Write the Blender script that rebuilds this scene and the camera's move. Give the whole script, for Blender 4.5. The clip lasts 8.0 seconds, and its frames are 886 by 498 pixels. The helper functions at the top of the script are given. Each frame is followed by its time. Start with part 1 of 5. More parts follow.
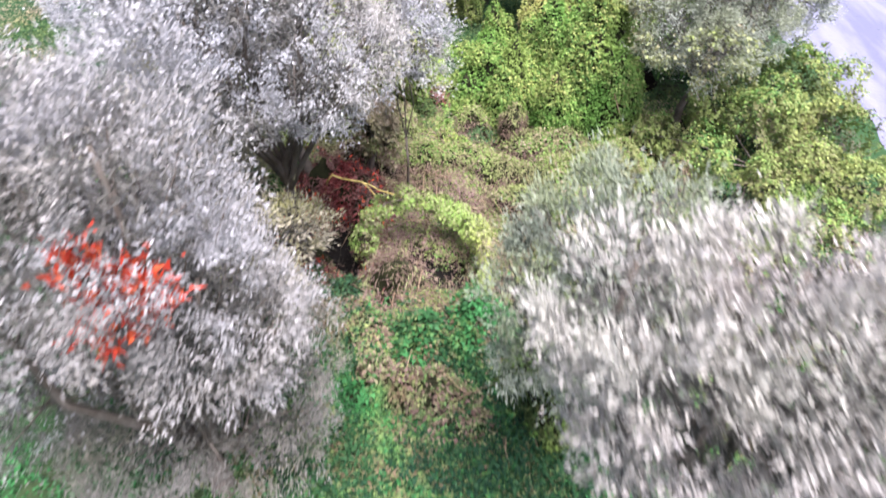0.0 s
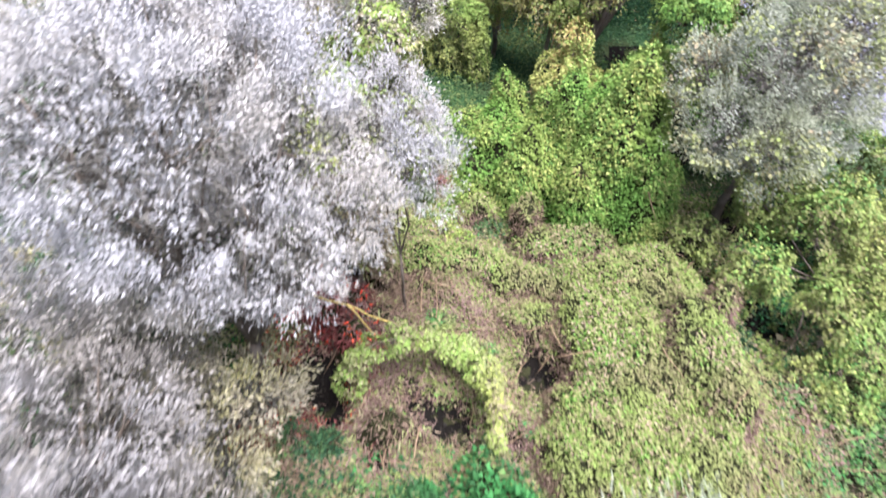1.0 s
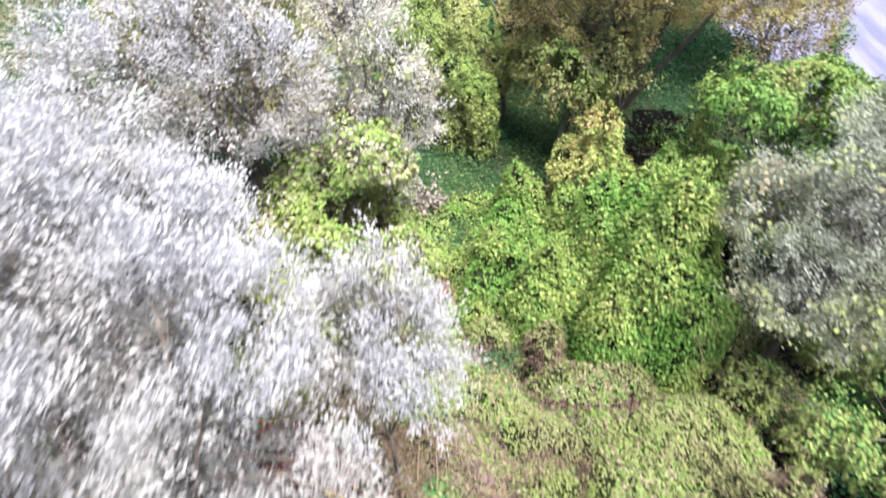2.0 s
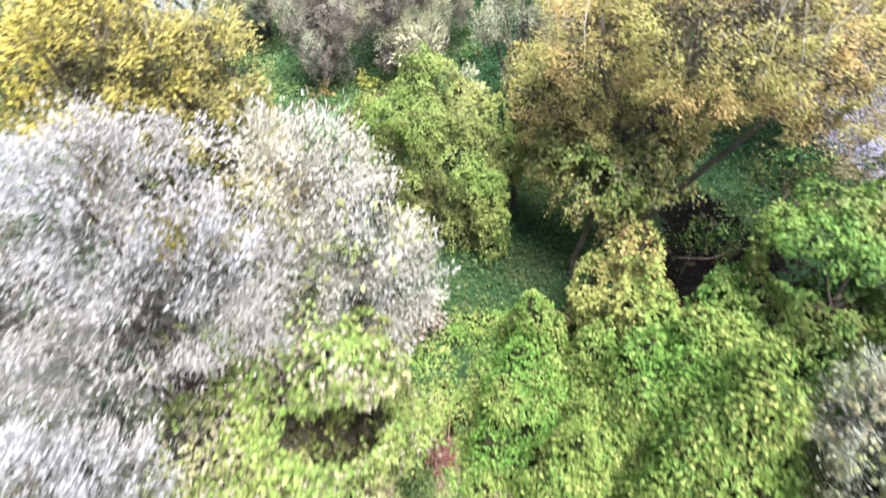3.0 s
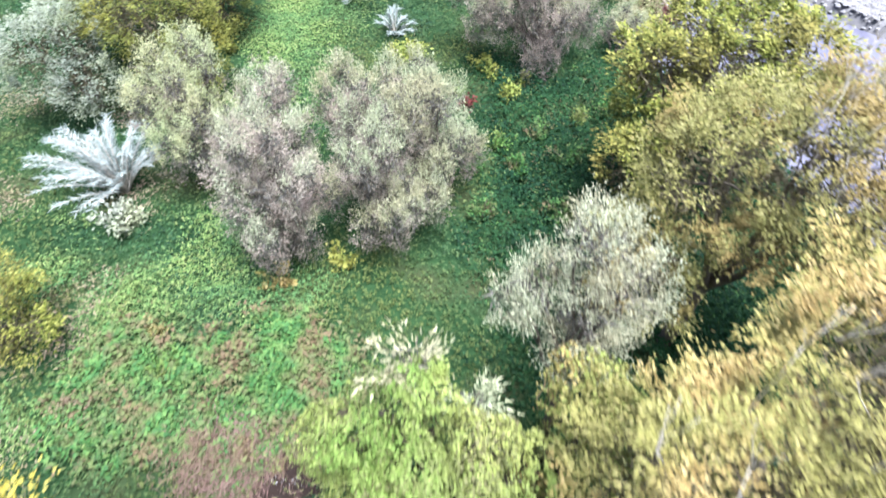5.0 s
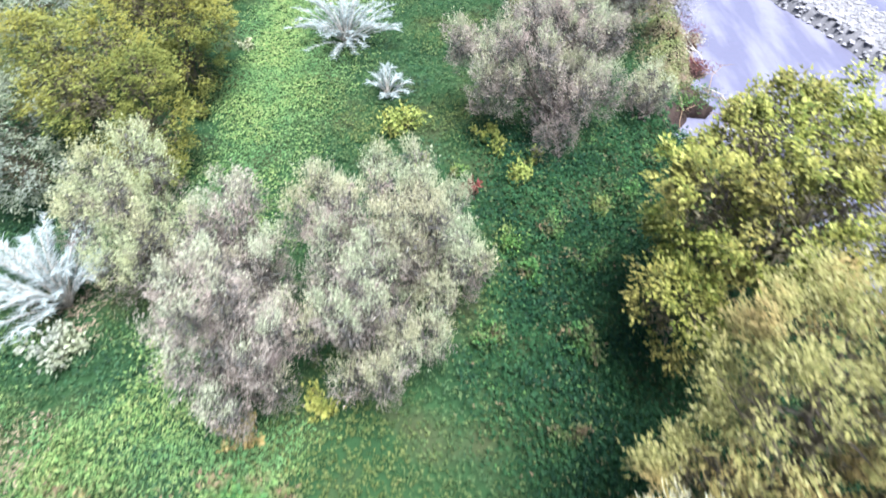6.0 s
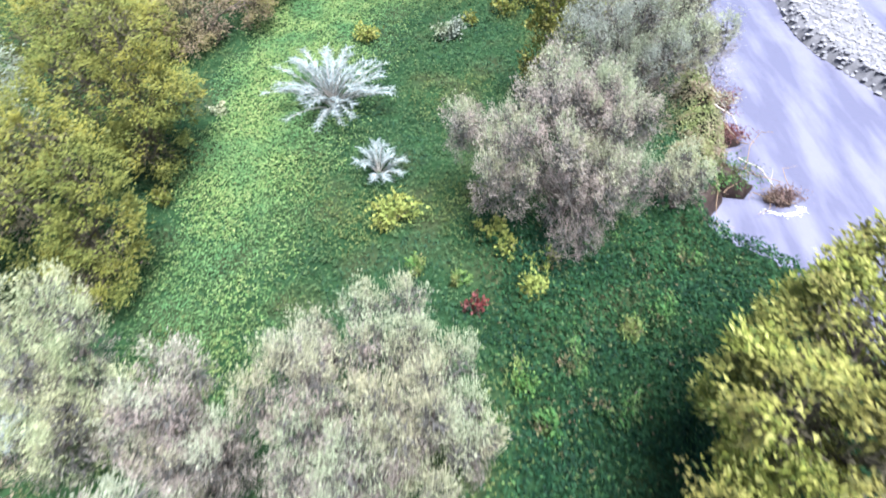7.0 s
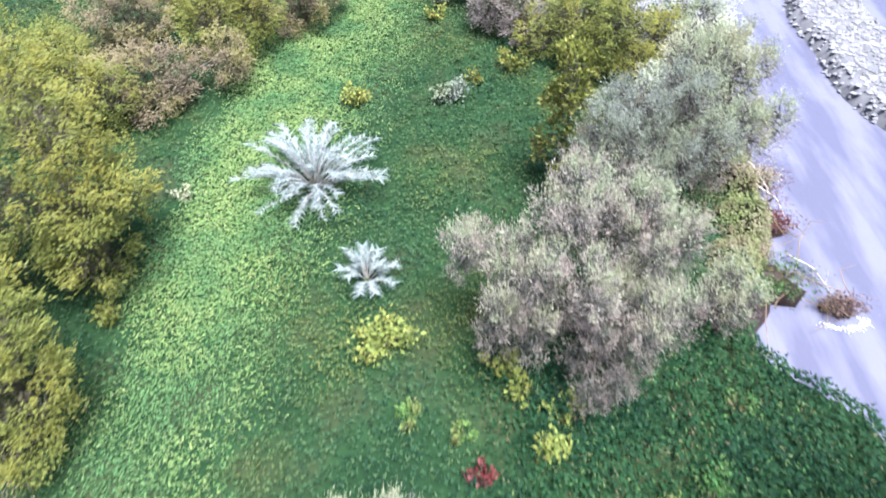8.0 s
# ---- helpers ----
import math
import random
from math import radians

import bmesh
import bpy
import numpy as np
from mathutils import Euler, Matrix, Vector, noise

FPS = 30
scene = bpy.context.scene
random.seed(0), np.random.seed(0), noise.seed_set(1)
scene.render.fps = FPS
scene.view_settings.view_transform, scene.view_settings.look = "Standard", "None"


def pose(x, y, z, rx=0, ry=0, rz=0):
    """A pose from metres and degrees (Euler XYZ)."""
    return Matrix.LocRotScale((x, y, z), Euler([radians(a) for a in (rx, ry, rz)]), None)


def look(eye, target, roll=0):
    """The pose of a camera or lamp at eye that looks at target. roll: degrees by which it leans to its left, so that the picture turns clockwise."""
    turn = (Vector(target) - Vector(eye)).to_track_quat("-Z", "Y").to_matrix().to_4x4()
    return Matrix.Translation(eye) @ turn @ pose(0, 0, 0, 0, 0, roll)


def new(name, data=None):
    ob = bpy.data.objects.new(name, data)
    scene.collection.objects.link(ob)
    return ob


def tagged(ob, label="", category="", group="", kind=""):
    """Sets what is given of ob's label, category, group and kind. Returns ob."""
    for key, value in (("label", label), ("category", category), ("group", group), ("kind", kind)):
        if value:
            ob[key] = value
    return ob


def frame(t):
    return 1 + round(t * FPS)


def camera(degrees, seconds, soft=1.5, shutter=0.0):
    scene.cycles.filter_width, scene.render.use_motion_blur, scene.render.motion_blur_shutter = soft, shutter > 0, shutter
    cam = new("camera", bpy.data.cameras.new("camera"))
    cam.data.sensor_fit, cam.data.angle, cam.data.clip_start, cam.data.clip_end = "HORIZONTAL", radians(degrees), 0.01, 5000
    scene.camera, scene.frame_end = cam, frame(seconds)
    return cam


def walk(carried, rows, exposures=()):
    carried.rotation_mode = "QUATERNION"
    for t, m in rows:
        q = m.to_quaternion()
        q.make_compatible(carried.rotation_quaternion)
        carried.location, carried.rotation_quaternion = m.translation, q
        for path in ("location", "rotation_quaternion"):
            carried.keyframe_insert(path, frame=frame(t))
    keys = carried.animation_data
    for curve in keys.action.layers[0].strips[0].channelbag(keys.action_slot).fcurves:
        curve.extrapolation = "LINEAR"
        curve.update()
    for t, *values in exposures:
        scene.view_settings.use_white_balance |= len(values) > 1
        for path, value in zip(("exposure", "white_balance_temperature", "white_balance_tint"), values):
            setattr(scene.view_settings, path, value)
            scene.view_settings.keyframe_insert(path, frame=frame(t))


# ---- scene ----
cam = camera(74.0, 8.0, soft=1.7, shutter=0.5)
METRES, EYE, TILT, LEAN, TURN = 30.1, 12.6, -49.17, 0.0, 0.0
ROWS = [
    (0.0000, 0.0000, 0.0000, 0.0000, -0.0000, 0.0000, -0.0000),
    (0.5000, -0.0006, 0.0464, 0.0534, 0.0133, 0.0265, -0.0200),
    (1.0000, -0.0010, 0.0927, 0.1067, 0.0531, 0.0663, -0.0600),
    (2.5000, 0.0000, 0.2306, 0.2691, 0.3780, 0.0663, 0.1000),
    (3.0000, -0.0002, 0.2770, 0.3227, 0.3846, 0.0729, 0.0500),
    (3.5000, -0.0003, 0.3234, 0.3763, 0.4443, 0.0862, 0.0500),
    (4.0000, -0.0002, 0.3706, 0.4305, 0.4974, 0.0729, 0.0500),
    (4.5000, -0.0004, 0.4180, 0.4852, 0.5173, 0.0531, -0.0600),
    (6.0000, -0.0040, 0.5579, 0.6506, 0.2918, -0.1724, -0.2900),
    (6.5000, -0.0040, 0.6059, 0.7050, 0.3250, -0.1724, -0.3100),
    (7.0000, -0.0037, 0.6538, 0.7598, 0.3581, -0.1791, -0.3100),
    (7.5000, -0.0035, 0.7015, 0.8143, 0.3780, -0.1923, -0.3400),
    (8.0000, -0.0040, 0.7496, 0.8676, 0.3913, -0.1194, -0.4500),
]
walk(cam, [(t, pose(0, 0, EYE, TILT, LEAN, TURN) @ pose(METRES * x, METRES * y, METRES * z, 90 + pitch, roll, yaw)) for t, x, y, z, yaw, pitch, roll in ROWS],
     exposures=[(0.0, 2.22, 5800, 22), (2.5, 2.2, 5900, 15), (3.5, 2.15, 5950, 14), (4.5, 2.2, 5600, 13), (6.0, 2.1, 5500, 13), (8.0, 2.0, 5400, 15)])

# ---- world and sun: bright veiled sky, soft sun high behind on the river side ----
SUN_UP, SUN_ROUND = 76.0, 135.0
world = bpy.data.worlds.new("sky")
scene.world = world
world.use_nodes = True
sky = world.node_tree.nodes.new("ShaderNodeTexSky")
sky.sky_type, sky.sun_disc = "NISHITA", False
sky.sun_elevation, sky.sun_rotation = radians(SUN_UP), radians(SUN_ROUND)
sky.dust_density, sky.air_density, sky.ozone_density = 4.0, 1.0, 1.0
back = world.node_tree.nodes["Background"]
back.inputs["Strength"].default_value = 0.05
world.node_tree.links.new(sky.outputs[0], back.inputs[0])
sun = new("sun", bpy.data.lights.new("sun", "SUN"))
sun.data.energy, sun.data.angle, sun.data.color = 3.85, radians(34), (1.0, 0.96, 0.9)
_d = Vector((math.sin(radians(SUN_ROUND)) * math.cos(radians(SUN_UP)), math.cos(radians(SUN_ROUND)) * math.cos(radians(SUN_UP)), math.sin(radians(SUN_UP))))
sun.matrix_world = look(_d * 60, (0, 0, 0))

rng = np.random.default_rng(7)


# ---- materials ----
def node_mat(name):
    m = bpy.data.materials.new(name)
    m.use_nodes = True
    nt = m.node_tree
    return m, nt, nt.nodes["Principled BSDF"], nt.nodes["Material Output"]


def ramp(nt, colours, fac):
    r = nt.nodes.new("ShaderNodeValToRGB")
    e = r.color_ramp.elements
    while len(e) < len(colours):
        e.new(0.5)
    for i, c in enumerate(colours):
        e[i].position = i / (len(colours) - 1)
        e[i].color = (*c, 1)
    nt.links.new(fac, r.inputs[0])
    return r.outputs[0]


def noise_fac(nt, scale, detail=3.0, seed=0.0, stretch=(1, 1, 1)):
    geo = nt.nodes.new("ShaderNodeNewGeometry")
    mp = nt.nodes.new("ShaderNodeMapping")
    mp.inputs["Location"].default_value = (seed, seed * 0.7, 0)
    mp.inputs["Scale"].default_value = stretch
    n = nt.nodes.new("ShaderNodeTexNoise")
    n.inputs["Scale"].default_value, n.inputs["Detail"].default_value = scale, detail
    nt.links.new(geo.outputs["Position"], mp.inputs[0])
    nt.links.new(mp.outputs[0], n.inputs["Vector"])
    return n.outputs[0]


def mixc(nt, a, b, fac, mode="MIX"):
    m = nt.nodes.new("ShaderNodeMix")
    m.data_type, m.blend_type = "RGBA", mode
    for sock, v in ((m.inputs[0], fac), (m.inputs[6], a), (m.inputs[7], b)):
        if isinstance(v, (int, float)):
            sock.default_value = v
        elif isinstance(v, tuple):
            sock.default_value = (*v, 1)
        else:
            nt.links.new(v, sock)
    return m.outputs[2]


def sharpen(nt, fac, lo, hi):
    r = nt.nodes.new("ShaderNodeMapRange")
    r.inputs["From Min"].default_value, r.inputs["From Max"].default_value = lo, hi
    nt.links.new(fac, r.inputs[0])
    return r.outputs[0]


def leaf_mat(name, leaf, patch=None, scale=0.6, amount=(0.42, 0.62), rough=0.7, through_light=0.15, seed=0.0, vary=0.7):
    """Foliage: one tint a leaf from the first list, drifting in patches to the tints of the second."""
    def closer(cs):
        mean = [sum(c[k] for c in cs) / len(cs) for k in range(3)]
        return [tuple(vary * c[k] + (1 - vary) * mean[k] for k in range(3)) for c in cs]

    leaf, patch = closer(leaf), closer(patch) if patch else None
    m, nt, b, out = node_mat(name)
    geo = nt.nodes.new("ShaderNodeNewGeometry")
    col = ramp(nt, leaf, geo.outputs["Random Per Island"])
    if patch:
        other = ramp(nt, patch, geo.outputs["Random Per Island"])
        col = mixc(nt, col, other, sharpen(nt, noise_fac(nt, scale, 4.0, seed), *amount))
    fine = sharpen(nt, noise_fac(nt, 14.0, 2.0, seed), 0.25, 0.75)
    col = mixc(nt, col, ramp(nt, [(0.72, 0.72, 0.72), (1.0, 1.0, 1.0)], fine), 1.0, "MULTIPLY")
    nt.links.new(col, b.inputs["Base Color"])
    b.inputs["Roughness"].default_value = rough
    b.inputs["Specular IOR Level"].default_value = 0.18
    tr = nt.nodes.new("ShaderNodeBsdfTranslucent")
    nt.links.new(col, tr.inputs[0])
    mx = nt.nodes.new("ShaderNodeMixShader")
    mx.inputs[0].default_value = through_light
    nt.links.new(b.outputs[0], mx.inputs[1])
    nt.links.new(tr.outputs[0], mx.inputs[2])
    nt.links.new(mx.outputs[0], out.inputs[0])
    return m


def solid_mat(name, colours, scale, rough=0.9, bump=0.3, fine=9.0):
    m, nt, b, out = node_mat(name)
    a = ramp(nt, colours, sharpen(nt, noise_fac(nt, scale, 6.0), 0.3, 0.7))
    f = noise_fac(nt, scale * fine, 4.0, 3.0)
    col = mixc(nt, a, ramp(nt, [(0.6, 0.6, 0.6), (1.0, 1.0, 1.0)], f), 1.0, "MULTIPLY")
    nt.links.new(col, b.inputs["Base Color"])
    b.inputs["Roughness"].default_value = rough
    bp = nt.nodes.new("ShaderNodeBump")
    bp.inputs["Strength"].default_value, bp.inputs["Distance"].default_value = bump, 0.05
    nt.links.new(f, bp.inputs["Height"])
    nt.links.new(bp.outputs[0], b.inputs["Normal"])
    b.inputs["Specular IOR Level"].default_value = 0.12
    return m


M = {}
M["silver"] = leaf_mat("silver_willow_leaf", [(0.277, 0.284, 0.268), (0.417, 0.421, 0.417), (0.525, 0.519, 0.525), (0.595, 0.578, 0.595)], [(0.277, 0.265, 0.218), (0.417, 0.392, 0.347), (0.516, 0.49, 0.456)], 0.45, vary=0.45)
M["greysilver"] = leaf_mat("grey_silver_willow_leaf", [(0.209, 0.209, 0.193), (0.314, 0.31, 0.3), (0.396, 0.383, 0.378), (0.448, 0.426, 0.428)], [(0.209, 0.195, 0.157), (0.314, 0.289, 0.249), (0.389, 0.36, 0.329)], 0.45, vary=0.45)
M["pale"] = leaf_mat("cream_willow_leaf", [(0.384, 0.373, 0.309), (0.532, 0.511, 0.458), (0.634, 0.618, 0.585)], [(0.405, 0.394, 0.255), (0.532, 0.501, 0.384), (0.575, 0.522, 0.479)], 0.8, vary=0.45)
M["greywillow"] = leaf_mat("grey_willow_leaf", [(0.326, 0.348, 0.223), (0.482, 0.518, 0.335), (0.594, 0.63, 0.428), (0.685, 0.705, 0.502)], [(0.302, 0.281, 0.167), (0.449, 0.416, 0.26), (0.539, 0.506, 0.335)], 0.7, vary=0.45)
M["sagewillow"] = leaf_mat("sage_willow_leaf", [(0.287, 0.322, 0.177), (0.425, 0.472, 0.28), (0.575, 0.609, 0.405)], [(0.333, 0.311, 0.166), (0.483, 0.459, 0.259), (0.575, 0.551, 0.374)], 0.7, vary=0.45)
M["blushwillow"] = leaf_mat("pinkish_grey_willow_leaf", [(0.324, 0.288, 0.226), (0.452, 0.396, 0.32), (0.56, 0.496, 0.405)], [(0.324, 0.257, 0.207), (0.442, 0.356, 0.292), (0.539, 0.446, 0.368)], 0.8, vary=0.45)
M["yellowsage"] = leaf_mat("yellowish_sage_willow_leaf", [(0.342, 0.39, 0.183), (0.488, 0.537, 0.281), (0.634, 0.671, 0.403)], [(0.403, 0.39, 0.183), (0.549, 0.537, 0.281), (0.659, 0.647, 0.403)], 0.8, vary=0.45)
M["purplewillow"] = leaf_mat("purple_grey_willow_leaf", [(0.167, 0.13, 0.106), (0.25, 0.195, 0.167), (0.316, 0.26, 0.223), (0.38, 0.324, 0.287)], [(0.204, 0.176, 0.13), (0.287, 0.25, 0.195), (0.371, 0.334, 0.278)], 0.55, vary=0.5)
M["vine"] = leaf_mat("bright_vine_leaf", [(0.07, 0.165, 0.025), (0.095, 0.215, 0.032), (0.13, 0.26, 0.045), (0.185, 0.315, 0.07)], [(0.14, 0.22, 0.04), (0.18, 0.26, 0.05), (0.235, 0.30, 0.085)], 0.5)
M["limevine"] = leaf_mat("lime_green_vine_leaf", [(0.141, 0.243, 0.0459), (0.179, 0.299, 0.0591), (0.243, 0.355, 0.0785), (0.331, 0.424, 0.118)], [(0.267, 0.311, 0.0721), (0.331, 0.366, 0.0917), (0.421, 0.424, 0.157)], 0.5)
M["yellowvine"] = leaf_mat("yellowing_vine_leaf", [(0.178, 0.218, 0.0546), (0.222, 0.265, 0.078), (0.274, 0.312, 0.117), (0.326, 0.351, 0.172)], [(0.207, 0.164, 0.101), (0.252, 0.211, 0.133), (0.296, 0.273, 0.148)], 0.9)
M["paleyellowvine"] = leaf_mat("pale_yellow_green_vine_leaf", [(0.128, 0.176, 0.0344), (0.167, 0.219, 0.0516), (0.211, 0.254, 0.0731), (0.282, 0.31, 0.129)], [(0.194, 0.172, 0.086), (0.229, 0.206, 0.103), (0.132, 0.189, 0.0387)], 0.9)
M["darkvine"] = leaf_mat("dark_vine_leaf", [(0.03, 0.09, 0.02), (0.07, 0.17, 0.035), (0.14, 0.27, 0.06), (0.25, 0.38, 0.10)], [(0.16, 0.20, 0.05), (0.24, 0.28, 0.08), (0.16, 0.11, 0.06)], 0.8)
M["goldolive"] = leaf_mat("olive_gold_poplar_leaf", [(0.163, 0.15, 0.043), (0.249, 0.224, 0.0688), (0.344, 0.301, 0.112), (0.43, 0.387, 0.172)], [(0.344, 0.292, 0.0516), (0.447, 0.396, 0.0946), (0.258, 0.241, 0.086)], 0.5, (0.46, 0.60))
M["gold"] = leaf_mat("golden_poplar_leaf", [(0.444, 0.353, 0.0402), (0.616, 0.507, 0.0724), (0.739, 0.637, 0.145)], [(0.27, 0.231, 0.0563), (0.382, 0.33, 0.0803), (0.493, 0.425, 0.121)], 0.35, (0.42, 0.56))
M["rust"] = leaf_mat("rust_brown_leaf", [(0.212, 0.14, 0.0435), (0.335, 0.232, 0.0745), (0.422, 0.311, 0.118), (0.522, 0.415, 0.199)], [(0.186, 0.189, 0.0472), (0.292, 0.274, 0.077), (0.397, 0.36, 0.143)], 0.7, (0.40, 0.52))
M["olive"] = leaf_mat("olive_yellow_leaf", [(0.0852, 0.107, 0.0243), (0.149, 0.172, 0.0365), (0.235, 0.246, 0.0547)], [(0.193, 0.178, 0.0275), (0.284, 0.267, 0.0426), (0.199, 0.208, 0.0729)], 0.6, vary=1.0)
M["lime"] = leaf_mat("lime_yellow_leaf", [(0.0715, 0.0998, 0.0187), (0.143, 0.169, 0.0262), (0.238, 0.251, 0.0421), (0.404, 0.408, 0.113)], [(0.0839, 0.0816, 0.0262), (0.178, 0.163, 0.0374), (0.286, 0.251, 0.0654)], 0.7, vary=1.0)
M["nettle"] = leaf_mat("nettle_leaf", [(0.0148, 0.0394, 0.0191), (0.0249, 0.0689, 0.0289), (0.0435, 0.0984, 0.038), (0.0748, 0.124, 0.0456)], [(0.0498, 0.0853, 0.0229), (0.0877, 0.124, 0.0342), (0.138, 0.157, 0.0456)], 0.22, (0.44, 0.60), vary=1.1)
# Deepened green: naturally dark weeds, and painted tree shade on the meadow
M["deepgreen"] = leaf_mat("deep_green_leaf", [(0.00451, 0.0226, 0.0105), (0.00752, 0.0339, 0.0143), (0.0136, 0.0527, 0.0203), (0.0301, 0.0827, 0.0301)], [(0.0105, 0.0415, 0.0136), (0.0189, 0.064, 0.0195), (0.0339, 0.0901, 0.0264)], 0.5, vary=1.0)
M["dry"] = leaf_mat("dry_brush_leaf", [(0.204, 0.136, 0.102), (0.323, 0.23, 0.17), (0.399, 0.306, 0.238), (0.34, 0.306, 0.162)], [(0.153, 0.162, 0.051), (0.238, 0.246, 0.085), (0.306, 0.221, 0.162)], 0.7)
M["deadbrush"] = leaf_mat("dead_brush_twig", [(0.104, 0.0654, 0.0477), (0.165, 0.107, 0.0785), (0.22, 0.155, 0.112), (0.208, 0.178, 0.0901)], [(0.134, 0.0774, 0.0673), (0.196, 0.125, 0.106), (0.257, 0.184, 0.151)], 0.6)
M["red"] = leaf_mat("red_creeper_leaf", [(0.40, 0.03, 0.02), (0.60, 0.06, 0.03), (0.70, 0.16, 0.05)], None)
M["wine"] = leaf_mat("wine_red_leaf", [(0.0746, 0.0115, 0.0115), (0.173, 0.0287, 0.0287), (0.241, 0.0746, 0.0632)], [(0.138, 0.0688, 0.0574), (0.196, 0.115, 0.0978)], 1.2)
M["yellow"] = leaf_mat("yellow_bush_leaf", [(0.18, 0.2, 0.04), (0.306, 0.31, 0.06), (0.414, 0.4, 0.11)], [(0.198, 0.26, 0.06), (0.306, 0.34, 0.08)], 1.5)
M["frond"] = leaf_mat("silvery_frond_leaf", [(0.272, 0.323, 0.297), (0.374, 0.425, 0.399), (0.476, 0.518, 0.493)], None)
M["bark"] = solid_mat("grey_brown_bark", [(0.10, 0.08, 0.06), (0.20, 0.17, 0.14)], 3.0)
M["palebark"] = solid_mat("pale_poplar_bark", [(0.38, 0.34, 0.28), (0.58, 0.54, 0.47)], 3.0)
M["yellowwood"] = solid_mat("yellow_peeled_wood", [(0.36, 0.27, 0.07), (0.50, 0.40, 0.14)], 3.0)
# Sheet under the vine leaves, near black so gaps between leaves read as shade
M["thicket"] = solid_mat("shade_dark_thicket", [(0.0108, 0.012, 0.0048), (0.027, 0.0282, 0.0108)], 2.5)
M["stem"] = solid_mat("dry_vine_stem", [(0.20, 0.13, 0.08), (0.36, 0.26, 0.16)], 4.0)
M["soil"] = solid_mat("meadow_soil", [(0.015, 0.04, 0.014), (0.025, 0.06, 0.02), (0.05, 0.06, 0.025)], 0.5, fine=20.0)
M["oliverust"] = leaf_mat("olive_tan_leaf", [(0.104, 0.108, 0.0281), (0.18, 0.18, 0.0482), (0.274, 0.26, 0.0803), (0.378, 0.35, 0.153)], [(0.17, 0.126, 0.0402), (0.255, 0.188, 0.0643), (0.34, 0.27, 0.105)], 0.7, (0.47, 0.58))
M["bramble"] = leaf_mat("bramble_leaf", [(0.03, 0.09, 0.03), (0.05, 0.15, 0.04), (0.09, 0.20, 0.05), (0.16, 0.26, 0.07)], [(0.12, 0.08, 0.05), (0.20, 0.13, 0.08), (0.12, 0.18, 0.05)], 1.4)
# Litter tinted near black in place of deep shade
M["litter"] = leaf_mat("shade_black_litter", [(0.0075, 0.006, 0.0045), (0.015, 0.012, 0.008), (0.025, 0.02, 0.0125)], None)
M["greygreen"] = leaf_mat("grey_green_leaf", [(0.168, 0.19, 0.134), (0.28, 0.314, 0.224), (0.403, 0.426, 0.347), (0.515, 0.526, 0.459)], [(0.202, 0.235, 0.112), (0.336, 0.37, 0.202), (0.426, 0.426, 0.336)], 0.8, vary=0.45)
M["dullsage"] = leaf_mat("dull_sage_willow_leaf", [(0.125, 0.149, 0.101), (0.208, 0.246, 0.167), (0.301, 0.334, 0.259), (0.385, 0.412, 0.342)], [(0.151, 0.184, 0.0836), (0.251, 0.291, 0.151), (0.317, 0.334, 0.251)], 0.8, vary=0.45)
# Inner sprays: bark-brown twigs, darkened to stand in for shade deep in crowns
M["innertwig"] = leaf_mat("shade_inner_twig", [(0.0675, 0.0638, 0.0525), (0.112, 0.105, 0.09), (0.165, 0.158, 0.135)], None)
M["innerbranch"] = leaf_mat("shade_inner_branch", [(0.0612, 0.0535, 0.0337), (0.107, 0.0918, 0.0535), (0.169, 0.153, 0.084)], None)
# Inner leaves of vine trees, near black to stand in for shade inside
M["shadeleaf"] = leaf_mat("shade_inner_leaf", [(0.018, 0.016, 0.010), (0.035, 0.03, 0.018), (0.06, 0.055, 0.025)], None)
# Brownish lower willow leaves, with the shade under the crown in their colour
M["shadewillow"] = leaf_mat("shade_brown_willow_leaf", [(0.14, 0.128, 0.112), (0.21, 0.195, 0.17), (0.28, 0.262, 0.235)], [(0.16, 0.15, 0.11), (0.24, 0.22, 0.17)], 0.6, vary=0.6)
M["blush"] = leaf_mat("blush_willow_leaf", [(0.298, 0.259, 0.23), (0.393, 0.351, 0.321), (0.469, 0.424, 0.39), (0.532, 0.486, 0.461)], [(0.319, 0.299, 0.241), (0.405, 0.393, 0.33), (0.49, 0.476, 0.411)], 0.5, vary=0.45)
M["drygrey"] = leaf_mat("dry_grey_leaf", [(0.234, 0.195, 0.13), (0.364, 0.325, 0.234), (0.468, 0.429, 0.325)], [(0.338, 0.325, 0.104), (0.468, 0.442, 0.182), (0.52, 0.494, 0.39)], 0.9)
M["drybrown"] = leaf_mat("dry_brown_leaf", [(0.153, 0.113, 0.0746), (0.24, 0.181, 0.117), (0.328, 0.26, 0.16)], [(0.218, 0.192, 0.064), (0.328, 0.294, 0.107)], 0.6)
M["greenleaf"] = leaf_mat("fresh_green_leaf", [(0.0216, 0.108, 0.0288), (0.036, 0.166, 0.0432), (0.0648, 0.223, 0.0576)], [(0.0216, 0.0648, 0.0216), (0.036, 0.101, 0.0324)], 0.8)
M["grass"] = leaf_mat("meadow_grass_leaf", [(0.0957, 0.189, 0.0509), (0.165, 0.271, 0.0763), (0.248, 0.334, 0.102), (0.327, 0.365, 0.14)], [(0.0788, 0.178, 0.0636), (0.13, 0.246, 0.0826)], 0.5, vary=0.9)
M["gravelbed"] = solid_mat("river_gravel_bed", [(0.14, 0.135, 0.135), (0.232, 0.225, 0.225)], 1.5, fine=14.0)
